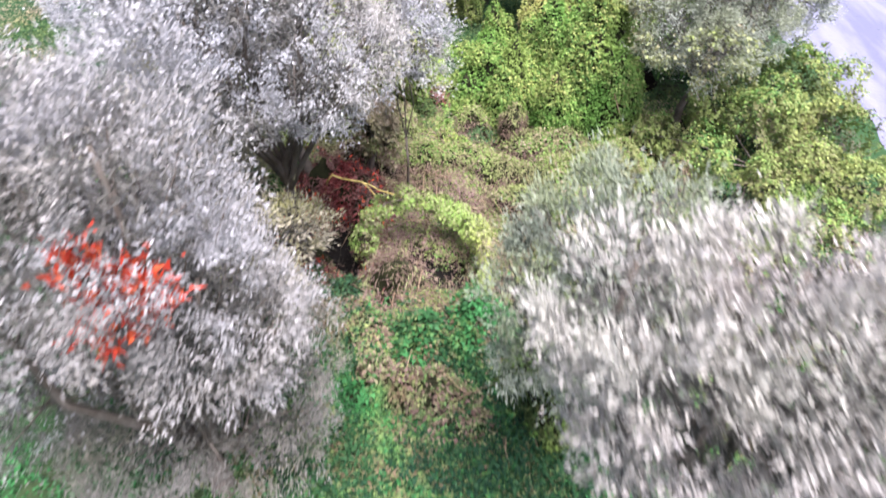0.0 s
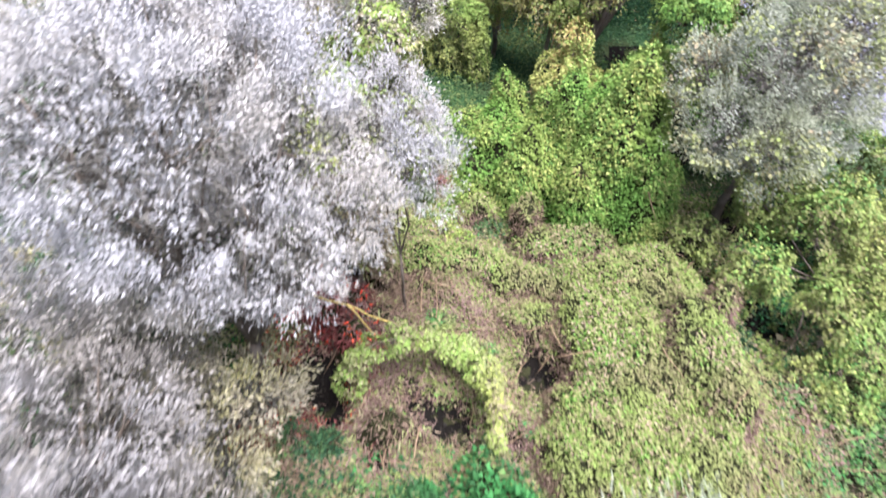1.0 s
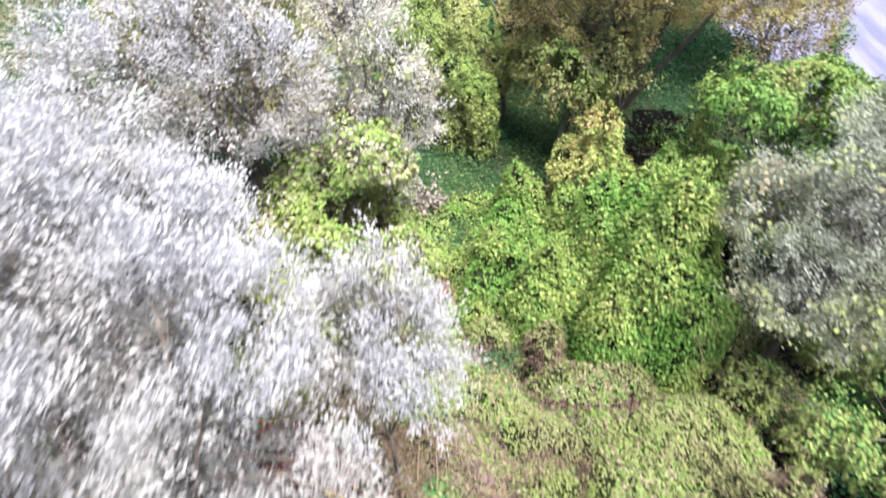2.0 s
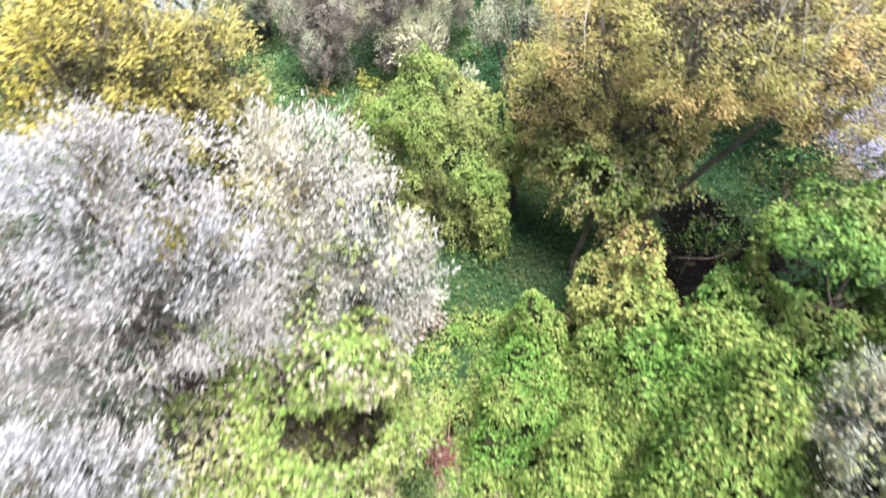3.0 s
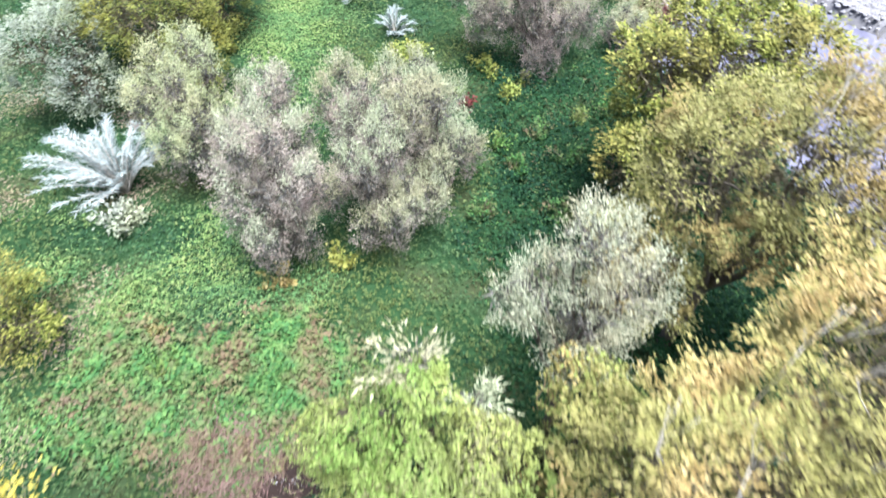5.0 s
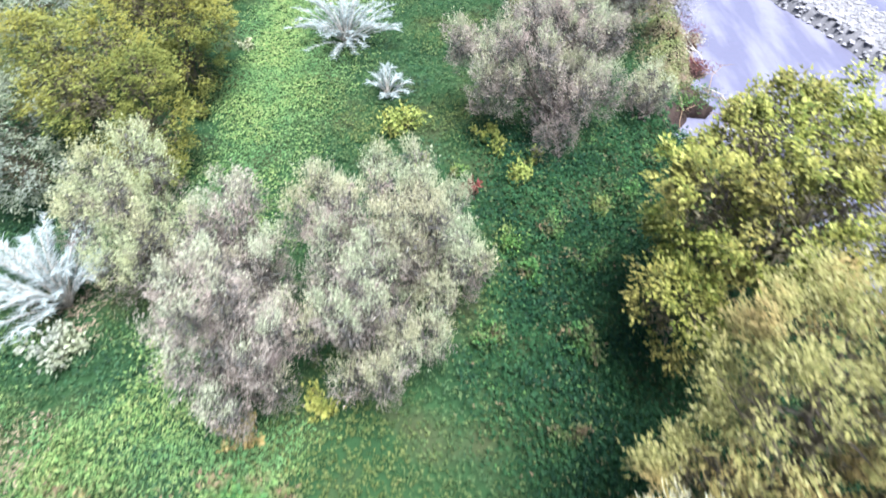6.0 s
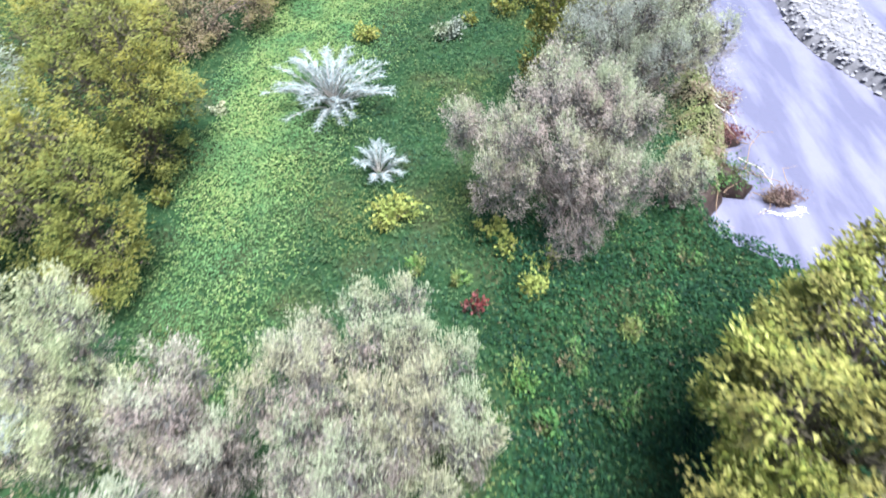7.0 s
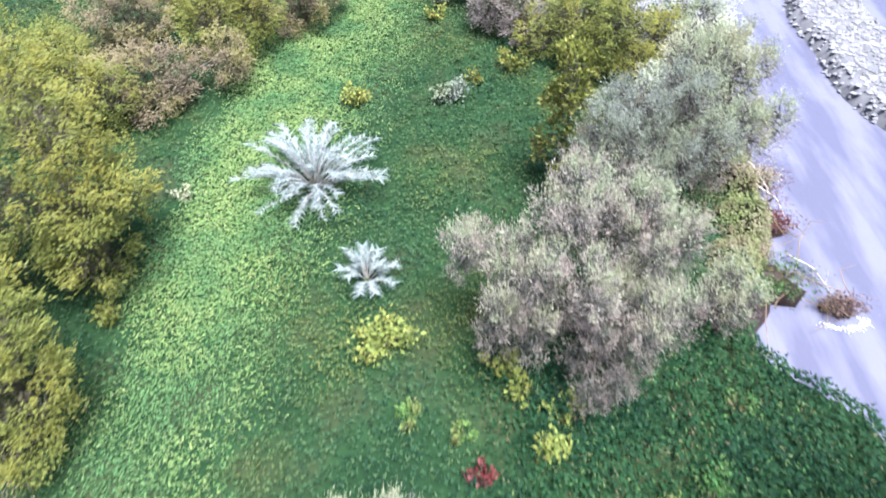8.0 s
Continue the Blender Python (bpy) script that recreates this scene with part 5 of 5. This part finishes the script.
tree("poplar_tree", (5.4, 29.4), [(4.4, 29.1, 5.6, 1.2, 1.2), (5.8, 28.6, 6.2, 1.4, 1.3), (5.2, 30.0, 5.4, 1.3, 1.2), (7.0, 29.3, 6.0, 1.4, 1.3), (3.6, 28.6, 4.0, 1.0, 1.2), (6.4, 27.8, 5.6, 1.4, 1.3), (8.2, 28.4, 5.8, 1.5, 1.4)],
     "oliverust", "tall yellow-brown poplar tree with pale twigs", "poplar tree", "autumn trees", leaf=(0.075, 0.042), fill=5.2, each=88, tuft=0.28, up=0.3, broad=True, trunk_r=0.16, bare=16)
tree("poplar_tree", (6.4, 34.2), [(5.0, 34.0, 4.6, 1.0, 1.0), (6.2, 35.0, 4.8, 1.3, 1.1), (7.4, 35.6, 4.9, 1.4, 1.2), (6.4, 33.2, 4.6, 1.4, 1.2), (7.8, 33.6, 4.8, 1.5, 1.3), (4.6, 32.8, 2.6, 0.9, 1.1), (5.6, 34.6, 3.0, 1.2, 1.1), (8.4, 36.4, 3.6, 1.4, 1.3)],
     "lime", "lime-yellow poplar tree with leafy hanging twigs", "poplar tree", "autumn trees", leaf=(0.11, 0.075), fill=5.5, each=56, tuft=0.27, up=0.1, broad=True, trunk_r=0.15)
tree("willow_tree", (2.2, 27.2), [(1.9, 27.1, 6.2, 0.5, 0.7), (2.4, 27.3, 5.9, 0.6, 0.75), (1.35, 27.0, 5.4, 0.5, 0.7), (2.2, 26.9, 4.8, 0.7, 0.85), (2.9, 27.1, 5.1, 0.7, 0.85), (0.9, 27.0, 4.9, 0.4, 0.5), (2.4, 26.9, 3.6, 0.75, 0.9)],
     "greywillow", "small grey willow with an upright feathery crown", "willow tree", trunk_r=0.09, fill=11.0, each=70, tuft=0.20, leaf=(0.06, 0.02), up=1.3, stretch=1.2)

tree("tree", (11.4, 27.6), [(10.6, 27.2, 3.8, 1.5, 1.4), (12.2, 28.2, 3.6, 1.6, 1.5), (11.2, 26.2, 2.4, 1.5, 1.5), (13.2, 30.0, 3.0, 1.6, 1.5), (10.4, 29.6, 3.0, 1.5, 1.5)], "drybrown", "brown half-bare tree near the river", "tree", "autumn trees", each=24, trunk_r=0.12)
# ---- willows of the meadow ----
MW = "bushy grey willow with feathery upright tufts"


def meadow_willow(base, lobes, mat, label, low=0.9, tip=None):
    lobes = brooms(lobes)
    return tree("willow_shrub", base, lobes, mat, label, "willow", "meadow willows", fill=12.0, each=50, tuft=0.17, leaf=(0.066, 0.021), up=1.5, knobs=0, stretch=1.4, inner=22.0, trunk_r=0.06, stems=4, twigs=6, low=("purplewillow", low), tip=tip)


meadow_willow((-4.5, 32.2), [(-4.6, 32.2, 3.7, 0.8, 0.95), (-4.0, 31.7, 2.9, 0.8, 0.9), (-5.0, 31.8, 2.6, 0.8, 1.0), (-4.3, 31.5, 1.6, 0.9, 1.0), (-4.0, 32.6, 2.3, 0.8, 0.9)], "blushwillow", MW + " and purplish base", 1.6, ("greywillow", 0.6))
meadow_willow((-4.9, 34.7), [(-4.9, 34.8, 3.6, 0.75, 0.8), (-4.5, 34.2, 2.7, 0.8, 0.9), (-5.4, 34.6, 2.2, 0.8, 0.9), (-4.7, 34.2, 1.4, 0.9, 0.9)], "blushwillow", MW + " tinged pink", 0.9, ("greywillow", 0.6))
meadow_willow((-7.6, 35.6), [(-7.4, 35.8, 3.6, 0.95, 0.95), (-8.1, 35.3, 2.8, 0.9, 1.0), (-6.9, 35.2, 2.6, 0.9, 1.0), (-7.5, 34.9, 1.6, 1.0, 1.0)], "yellowsage", "pale sage-green willow with feathery upright tufts")
meadow_willow((-2.3, 33.7), [(-2.8, 34.7, 3.5, 0.8, 0.9), (-2.2, 33.8, 3.0, 0.8, 0.9), (-1.9, 32.4, 3.1, 0.7, 0.9), (-2.6, 33.0, 2.0, 0.9, 1.0), (-1.6, 32.2, 1.6, 0.9, 1.0), (-1.5, 34.3, 2.5, 0.8, 0.9), (-2.0, 35.4, 2.8, 0.8, 0.8)], "blushwillow", MW + " beside its neighbours", 0.9, ("sagewillow", 0.3))
meadow_willow((-0.9, 35.2), [(-0.75, 34.6, 3.1, 0.75, 0.95), (-1.3, 36.8, 2.9, 0.9, 0.9), (-0.5, 36.0, 2.6, 0.8, 0.9), (-0.2, 34.8, 1.8, 0.9, 1.0), (-0.8, 33.4, 1.6, 0.9, 1.0), (0.3, 35.0, 1.6, 0.7, 0.8)], "sagewillow", MW + " tinged sage and tan")
meadow_willow((-3.0, 37.3), [(-3.0, 37.2, 1.4, 0.5, 0.7), (-3.4, 37.0, 1.0, 0.5, 0.6)], "greywillow", "low grey willow behind larger ones")
meadow_willow((3.2, 42.6), [(2.3, 41.7, 3.1, 0.95, 1.0), (2.7, 43.4, 3.4, 1.0, 1.0), (4.3, 43.1, 3.0, 1.0, 1.0), (4.9, 43.5, 2.7, 0.85, 1.0), (0.8, 42.9, 2.6, 0.9, 1.0), (3.7, 41.6, 2.1, 1.0, 1.2), (1.6, 41.8, 1.8, 1.0, 1.1), (4.5, 42.3, 1.8, 0.95, 1.2), (3.2, 40.9, 1.2, 0.8, 0.9), (3.5, 44.4, 3.0, 1.1, 1.0)],
              "blushwillow", "broad purplish-grey willow with dense feathery branches", 2.0, ("sagewillow", 0.62))
meadow_willow((5.0, 46.9), [(4.2, 46.4, 3.6, 0.9, 0.9), (5.3, 47.0, 3.7, 1.0, 1.0), (4.8, 46.0, 2.6, 1.0, 1.0), (6.1, 46.4, 2.8, 1.0, 1.1), (3.8, 46.8, 2.2, 0.8, 0.9)], "greygreen", "grey-green willow with rounded leafy tufts by the river")
meadow_willow((6.9, 48.2), [(6.6, 48.0, 4.2, 0.9, 1.0), (7.4, 48.4, 4.0, 1.0, 1.1), (6.8, 47.4, 2.9, 1.0, 1.2), (7.9, 47.6, 2.6, 1.0, 1.1), (7.2, 49.6, 3.6, 1.1, 1.2)], "sagewillow", "pale silvery willow on the river bank")
meadow_willow((6.6, 42.9), [(6.7, 42.9, 1.0, 0.7, 0.8), (7.0, 43.5, 0.8, 0.6, 0.7)], "sagewillow", "low sage-green willow by the water")
tree("poplar_tree", (3.4, 48.6), [(3.3, 48.5, 3.6, 0.6, 1.0), (3.4, 48.6, 2.4, 0.7, 0.9), (3.1, 48.2, 1.4, 0.6, 0.8)], "lime", "slim yellow-green poplar sapling", "poplar tree", leaf=(0.12, 0.08), up=0.6, trunk_r=0.06)

# ---- olive trees at the meadow's edge ----
def edge_tree(base, lobes, mat, label):
    return tree("tree", base, lobes, mat, label, "tree", "meadow edge trees", fill=8.0, each=40, leaf=(0.09, 0.05), tuft=0.26, up=0.3, trunk_r=0.09, stems=2, broad=True)


edge_tree((-9.9, 45.0), [(-9.2, 45.1, 4.2, 1.1, 1.2), (-10.4, 45.8, 4.4, 1.4, 1.3), (-9.0, 44.4, 2.8, 1.1, 1.1), (-10.4, 44.2, 3.0, 1.4, 1.4), (-9.0, 43.9, 1.4, 1.0, 1.1), (-8.6, 45.4, 2.0, 0.9, 1.1), (-11.8, 45.2, 3.6, 1.5, 1.5)], "olive", "rounded olive-yellow tree at the meadow edge")
edge_tree((-9.8, 40.6), [(-9.0, 40.6, 3.0, 1.0, 1.0), (-10.2, 41.4, 3.4, 1.2, 1.1), (-8.8, 40.0, 1.8, 1.0, 1.0), (-10.4, 39.8, 2.8, 1.3, 1.2), (-9.0, 39.4, 1.1, 0.9, 0.9), (-11.6, 41.0, 3.0, 1.4, 1.3)], "olive", "bushy olive-yellow tree in autumn leaf")
edge_tree((-13.0, 43.4), [(-12.6, 43.0, 3.2, 1.4, 1.4), (-14.0, 44.0, 3.4, 1.5, 1.5), (-13.2, 42.2, 2.2, 1.4, 1.4)], "dullsage", "grey-green tree behind yellower ones")
edge_tree((-11.2, 29.2), [(-11.0, 29.4, 1.6, 1.0, 0.9), (-12.0, 29.0, 1.7, 1.1, 0.9), (-10.3, 29.0, 0.9, 0.8, 0.7)], "lime", "low yellow-green shrub in dry brush")
edge_tree((-12.6, 39.0), [(-12.4, 39.0, 2.6, 1.1, 1.2), (-13.4, 38.4, 2.4, 1.2, 1.2), (-12.0, 38.2, 1.6, 1.0, 1.0)], "dullsage", "sage-green shrub at the meadow edge")
for bx, by, bm, bl in ((-10.6, 52.2, "drybrown", "brown leafless thicket at the meadow edge"), (-12.8, 50.4, "olive", "olive shrub mixed with brown twigs"), (-8.6, 55.6, "olive", "olive-brown shrub at the meadow edge"),
                       (-12.6, 55.4, "drybrown", "brown leafless thicket by the meadow"), (-15.2, 52.6, "olive", "olive-green shrub in autumn leaf"), (-6.4, 58.2, "drybrown", "brown thicket behind the meadow"), (-10.4, 58.6, "olive", "olive-green shrub in autumn leaf"),
                       (2.8, 57.4, "purplewillow", "purplish-grey willow thicket behind the meadow"), (4.6, 55.8, "olive", "yellow-olive shrub by willow thicket"), (6.6, 54.6, "olive", "olive-yellow shrub by the river trees"), (8.2, 52.4, "greywillow", "grey willow thicket on the bank"), (8.8, 56.4, "silver", "pale grey willow on the bank"), (1.2, 60.2, "sagewillow", "sage-green shrub far in the meadow")):
    edge_tree((bx, by), [(bx + rng.normal() * 0.3, by, 1.5 * rng.uniform(0.7, 1.3), 1.1, 1.2), (bx + rng.uniform(0.8, 1.5), by + 0.4, 1.2 * rng.uniform(0.7, 1.3), 0.9, 1.0), (bx - rng.uniform(0.8, 1.5), by - 0.2, 1.0 * rng.uniform(0.6, 1.5), 0.9, 0.9), (bx + 0.2, by - 0.8, 0.7, 0.9, 0.7), (bx + rng.normal(), by + 1.1, 1.0, 0.8, 0.9)], bm, bl)

# ---- frond shrubs and small bushes ----
frond_shrub(-4.2, 47.8, 2.15, 1.8, 64, "large silvery shrub with long arching feathery fronds")
frond_shrub(-2.3, 44.3, 0.85, 1.0, 14, "small silvery shrub with arching fronds")
frond_shrub(-10.0, 34.7, 2.0, 2.0, 60, "silver-white shrub with long arching fronds", lean=(-0.7, 0.3))
YB = "small yellow-green bush in the nettles"
for bx, by, r, h, mat, lab, cnt in ((-1.7, 42.2, 0.75, 0.75, "yellow", "bright yellow bush beside a silvery shrub", 700), (1.2, 41.5, 0.5, 0.6, "yellow", YB, 350), (1.6, 40.8, 0.4, 0.5, "yellow", YB, 260), (2.5, 40.5, 0.45, 0.4, "yellow", YB, 260), (2.25, 39.3, 0.6, 0.55, "yellow", YB, 420),
                                    (0.6, 38.9, 0.35, 0.55, "wine", "small red-leaved bush in the nettles", 180), (-4.6, 31.0, 0.45, 0.45, "rust", "small orange-brown bush under a willow", 260), (-2.9, 31.9, 0.5, 0.5, "yellow", YB, 320), (2.3, 54.4, 0.8, 0.7, "olive", "olive bush with orange leaves", 480),
                                    (-3.4, 52.4, 0.7, 0.7, "yellow", "yellow-olive bush in the meadow", 420), (-0.2, 52.6, 0.8, 0.6, "dullsage", "pale sage bush in the meadow", 900), (-8.7, 43.0, 0.45, 0.5, "olive", "small olive bush at the meadow edge", 240), (-8.2, 47.5, 0.4, 0.35, "sagewillow", "small sage tuft in the meadow", 160),
                                    (-0.7, 58.2, 0.5, 0.6, "yellow", "small yellow bush far in the meadow", 220), (0.9, 53.6, 0.4, 0.5, "olive", "small olive bush in the meadow", 160), (-9.5, 33.2, 0.7, 0.7, "greygreen", "pale straw-green bush below silvery fronds", 700), (-0.6, 21.1, 0.75, 0.7, "purplewillow", "brownish-purple bush beside a green hollow", 420),
                                    (0.2, 39.9, 0.35, 0.3, "darkvine", "small green bush in the nettles", 160), (2.2, 35.6, 0.5, 0.5, "bramble", "grey-green weedy bush in the nettles", 420), (3.2, 33.4, 0.6, 0.6, "bramble", "grey-green weedy bush below a poplar", 480)):
    bush(bx, by, r, h, mat, lab, n=cnt)
for bx, by, r, h, mat in ((1.0, 33.6, 0.5, 0.6, "bramble"), (1.7, 36.9, 0.6, 0.6, "darkvine"), (0.9, 35.6, 0.4, 0.5, "bramble"), (2.9, 37.3, 0.6, 0.7, "bramble"), (3.9, 36.2, 0.7, 0.7, "bramble"), (4.5, 38.2, 0.5, 0.6, "darkvine"), (2.6, 31.2, 0.5, 0.6, "bramble"), (5.6, 38.9, 0.6, 0.6, "bramble"),
                          (-6.8, 28.6, 0.5, 0.5, "darkvine"), (-5.2, 27.3, 0.6, 0.5, "bramble"), (-8.6, 27.2, 0.6, 0.5, "drybrown"), (-7.4, 29.6, 0.4, 0.4, "drybrown"), (-3.9, 28.4, 0.5, 0.5, "bramble"), (-0.9, 40.3, 0.35, 0.35, "darkvine"), (6.6, 40.6, 0.5, 0.5, "bramble")):
    bush(bx, by, r, h, mat, "leafy weed clump standing above the nettles" if mat != "drybrown" else "brown withered weed clump in the meadow", "weed_clump", "weed clumps", n=420, leaf=(0.11, 0.06))


# ---- river snags ----
def snag(x, y, z, r, label, weed="innerbranch"):
    """A ragged clod of bank with weeds on it and broken branches caught against it."""
    e = thing("river_snag", x, y, z, label, "snag", "river snags")
    k, rows = 22, 8
    a = np.linspace(0, 2 * np.pi, k, endpoint=False)
    rings = []
    for q in range(rows):
        u = q / (rows - 1)
        rr = r * math.cos(u * 1.45) ** 0.6 * (1 + 0.22 * np.sin(a * 3 + x + u * 2) + 0.14 * np.sin(a * 7 + y + u * 5) + 0.06 * rng.normal(size=k))
        rings.append(np.stack([np.cos(a) * rr * 1.3, np.sin(a) * rr * 0.75, (-0.35 + 0.72 * u + 0.05 * np.sin(a * 5 + u * 9)) * (0.6 + r)], 1))
    f = [(i * k + j, i * k + (j + 1) % k, (i + 1) * k + (j + 1) % k, (i + 1) * k + j) for i in range(rows - 1) for j in range(k)] + [tuple(range((rows - 1) * k, rows * k))]
    part("clod", mesh_of("clod", np.concatenate(rings), f, M["mud"], True), e)
    for _ in range(9):
        a0 = np.array([rng.uniform(-r, r), rng.uniform(-r, r) * 0.5, 0.1])
        a1 = a0 + np.array([rng.normal() * r, rng.normal() * r + 0.2, rng.uniform(0.1, 0.5)])
        part("branch", wood("branch", [(a0, a1, 0.02, 0.012), (a1, a1 + np.array([rng.normal() * 0.3, rng.normal() * 0.3, rng.uniform(-0.2, 0.2)]), 0.012, 0.005)], M["stem"]), e, "bare broken branch")
    n = int(2200 * r)
    p = rng.normal(size=(n, 3)) * (r * 0.7, r * 0.42, 0.10) + (0, 0, 0.30 * (0.6 + r))
    tagged(part("weed_tuft", leaf_mesh("weed_tuft", p, rng.normal(size=(n, 3)) + (0, 0, 0.5), 0.12, 0.04, M[weed]), e, "brown and reddish weeds"), kind="stuff")
    return e


snag(10.85, 44.1, -1.05, 0.42, "mud clod with red-brown weeds standing in the river", "deadbrush")
snag(8.85, 44.75, -0.75, 0.85, "undercut muddy bank clump with bare roots", "bramble")
snag(9.9, 47.2, -0.98, 0.5, "driftwood and reddish weeds caught at the bank", "wine")
snag(10.3, 49.3, -1.0, 0.45, "grey driftwood and weeds caught at the bank", "drygrey")
n = 170
fa = rng.uniform(1.05 * np.pi, 2.1 * np.pi, n)
fr = 0.42 + np.abs(rng.normal(size=n)) * 0.16
fp = np.stack([10.85 + np.cos(fa) * fr * 1.1, 43.75 + np.sin(fa) * fr * 0.55, np.full(n, -1.02)], 1)
tagged(new("foam", leaf_mesh("foam", fp, rng.normal(size=(n, 3)) * (1, 1, 0.05), 0.055, 0.04, M["foam"], 0.0, np.array([0, 0, 1.0]) + 0 * fp)), "white foam flecks round a clod in the river", "foam", kind="stuff")
for bx, by, bz, dx, dy, dz, rad in ((9.6, 50.6, -0.5, 0.9, -2.2, -0.4, 0.05), (9.9, 49.0, -0.6, 0.7, -1.6, -0.3, 0.04), (9.3, 48.2, -0.2, 1.0, -1.2, -0.7, 0.035), (10.0, 46.0, -0.8, 0.9, -1.3, -0.2, 0.035)):
    log = thing("driftwood", bx, by, bz, "grey bare driftwood branch leaning from the bank", "driftwood", "driftwood on the bank")
    mid = np.array([dx * 0.5 + 0.15, dy * 0.5, dz * 0.5 + 0.12])
    end = np.array([dx, dy, dz])
    part("bough", wood("bough", [((0, 0, 0), mid, rad, rad * 0.8), (mid, end, rad * 0.8, rad * 0.35)], M["palebark"]), log)
    for q in range(4):
        t0 = mid * rng.uniform(0.4, 1.0) + (end - mid) * rng.uniform(0, 0.8)
        part("twig", wood("twig", [(t0, t0 + np.array([rng.normal() * 0.35, rng.normal() * 0.3, rng.uniform(0.05, 0.4)]), 0.014, 0.004)], M["palebark"]), log)
mound("bank_brush", [(8.5, 46.4, 0.8, 1.0, 0.9, 0), (8.9, 48.4, 0.7, 1.2, 0.9, 0), (7.9, 45.0, 0.7, 0.7, 0.8, 0), (9.2, 50.4, 0.7, 1.0, 0.8, 0)], [("yellowvine", 0.5), ("dry", 0.4)], "yellowish brush on the eroded river bank", "brush", stems=60, leaf=0.06, dens=1300)

tree("twiggy_shrub", (9.2, 47.2), [(9.3, 47.2, 0.5, 0.5, 0.5), (9.5, 48.0, 0.4, 0.5, 0.5), (9.0, 46.4, 0.5, 0.4, 0.5)], "wine", "reddish twiggy shrub on the eroded bank", "shrub", fill=6.0, each=14, leaf=(0.12, 0.02), trunk_r=0.03, stems=3, inner=3.0, knobs=2)
tree("twiggy_shrub", (9.3, 49.2), [(9.5, 49.0, 0.7, 0.6, 0.7), (9.8, 50.2, 0.6, 0.6, 0.6), (9.2, 50.0, 0.9, 0.6, 0.7)], "blush", "pale grey twiggy shrub hanging over the bank", "shrub", fill=8.0, each=22, leaf=(0.12, 0.018), trunk_r=0.03, stems=3, inner=4.0, knobs=2)

# ---- withered edge of the muddy pool ----
carpet("pool_weeds", "brown withered stems at the edge of the muddy pool", "deadbrush", 120000, (-9.0, -0.5, 22.6, 29.6), 0.17, 0.026,
       lambda x, y: (((x + 4.7) / 1.25) ** 2 + ((y - 26.2) / 0.75) ** 2 < rng.uniform(0.4, 1.3, len(x))) | (((x + 3.5) / 0.65) ** 2 + ((y - 26.5) / 0.45) ** 2 < 1), 0.55, 0.7)
carpet("pool_weeds", "yellowish weed tufts standing in the muddy pool", "yellowvine", 60000, (-6.5, -0.5, 22.6, 29.6), 0.11, 0.035,
       lambda x, y: (((x + 3.4) / 0.8) ** 2 + ((y - 26.0) / 0.6) ** 2 < 1) & noise_pick(np.stack([x, y, 0 * x], 1), 2.4, 0.2), 0.6, 0.8)
carpet("pool_weeds", "dark green weeds leaning over the muddy pool", "deepgreen", 70000, (-5.5, -0.5, 21.6, 28.4), 0.12, 0.06,
       lambda x, y: ((x + 2.6) / 0.25) ** 2 + ((y - 24.7) / 0.9) ** 2 < 1, 0.55, 0.8)
n = 60
fy = rng.choice([24.9, 25.45, 25.9], n)
fp = np.stack([rng.normal(-3.6, 0.22, n), fy + rng.normal(size=n) * 0.05, np.full(n, -0.23)], 1)
tagged(new("pool_scum", leaf_mesh("pool_scum", fp, rng.normal(size=(n, 3)) * (1, 0.4, 0.03), 0.03, 0.018, M["foam"], 0.0, np.array([0, 0, 1.0]) + 0 * fp)), "white flecks floating on the muddy pool", "scum", kind="stuff")
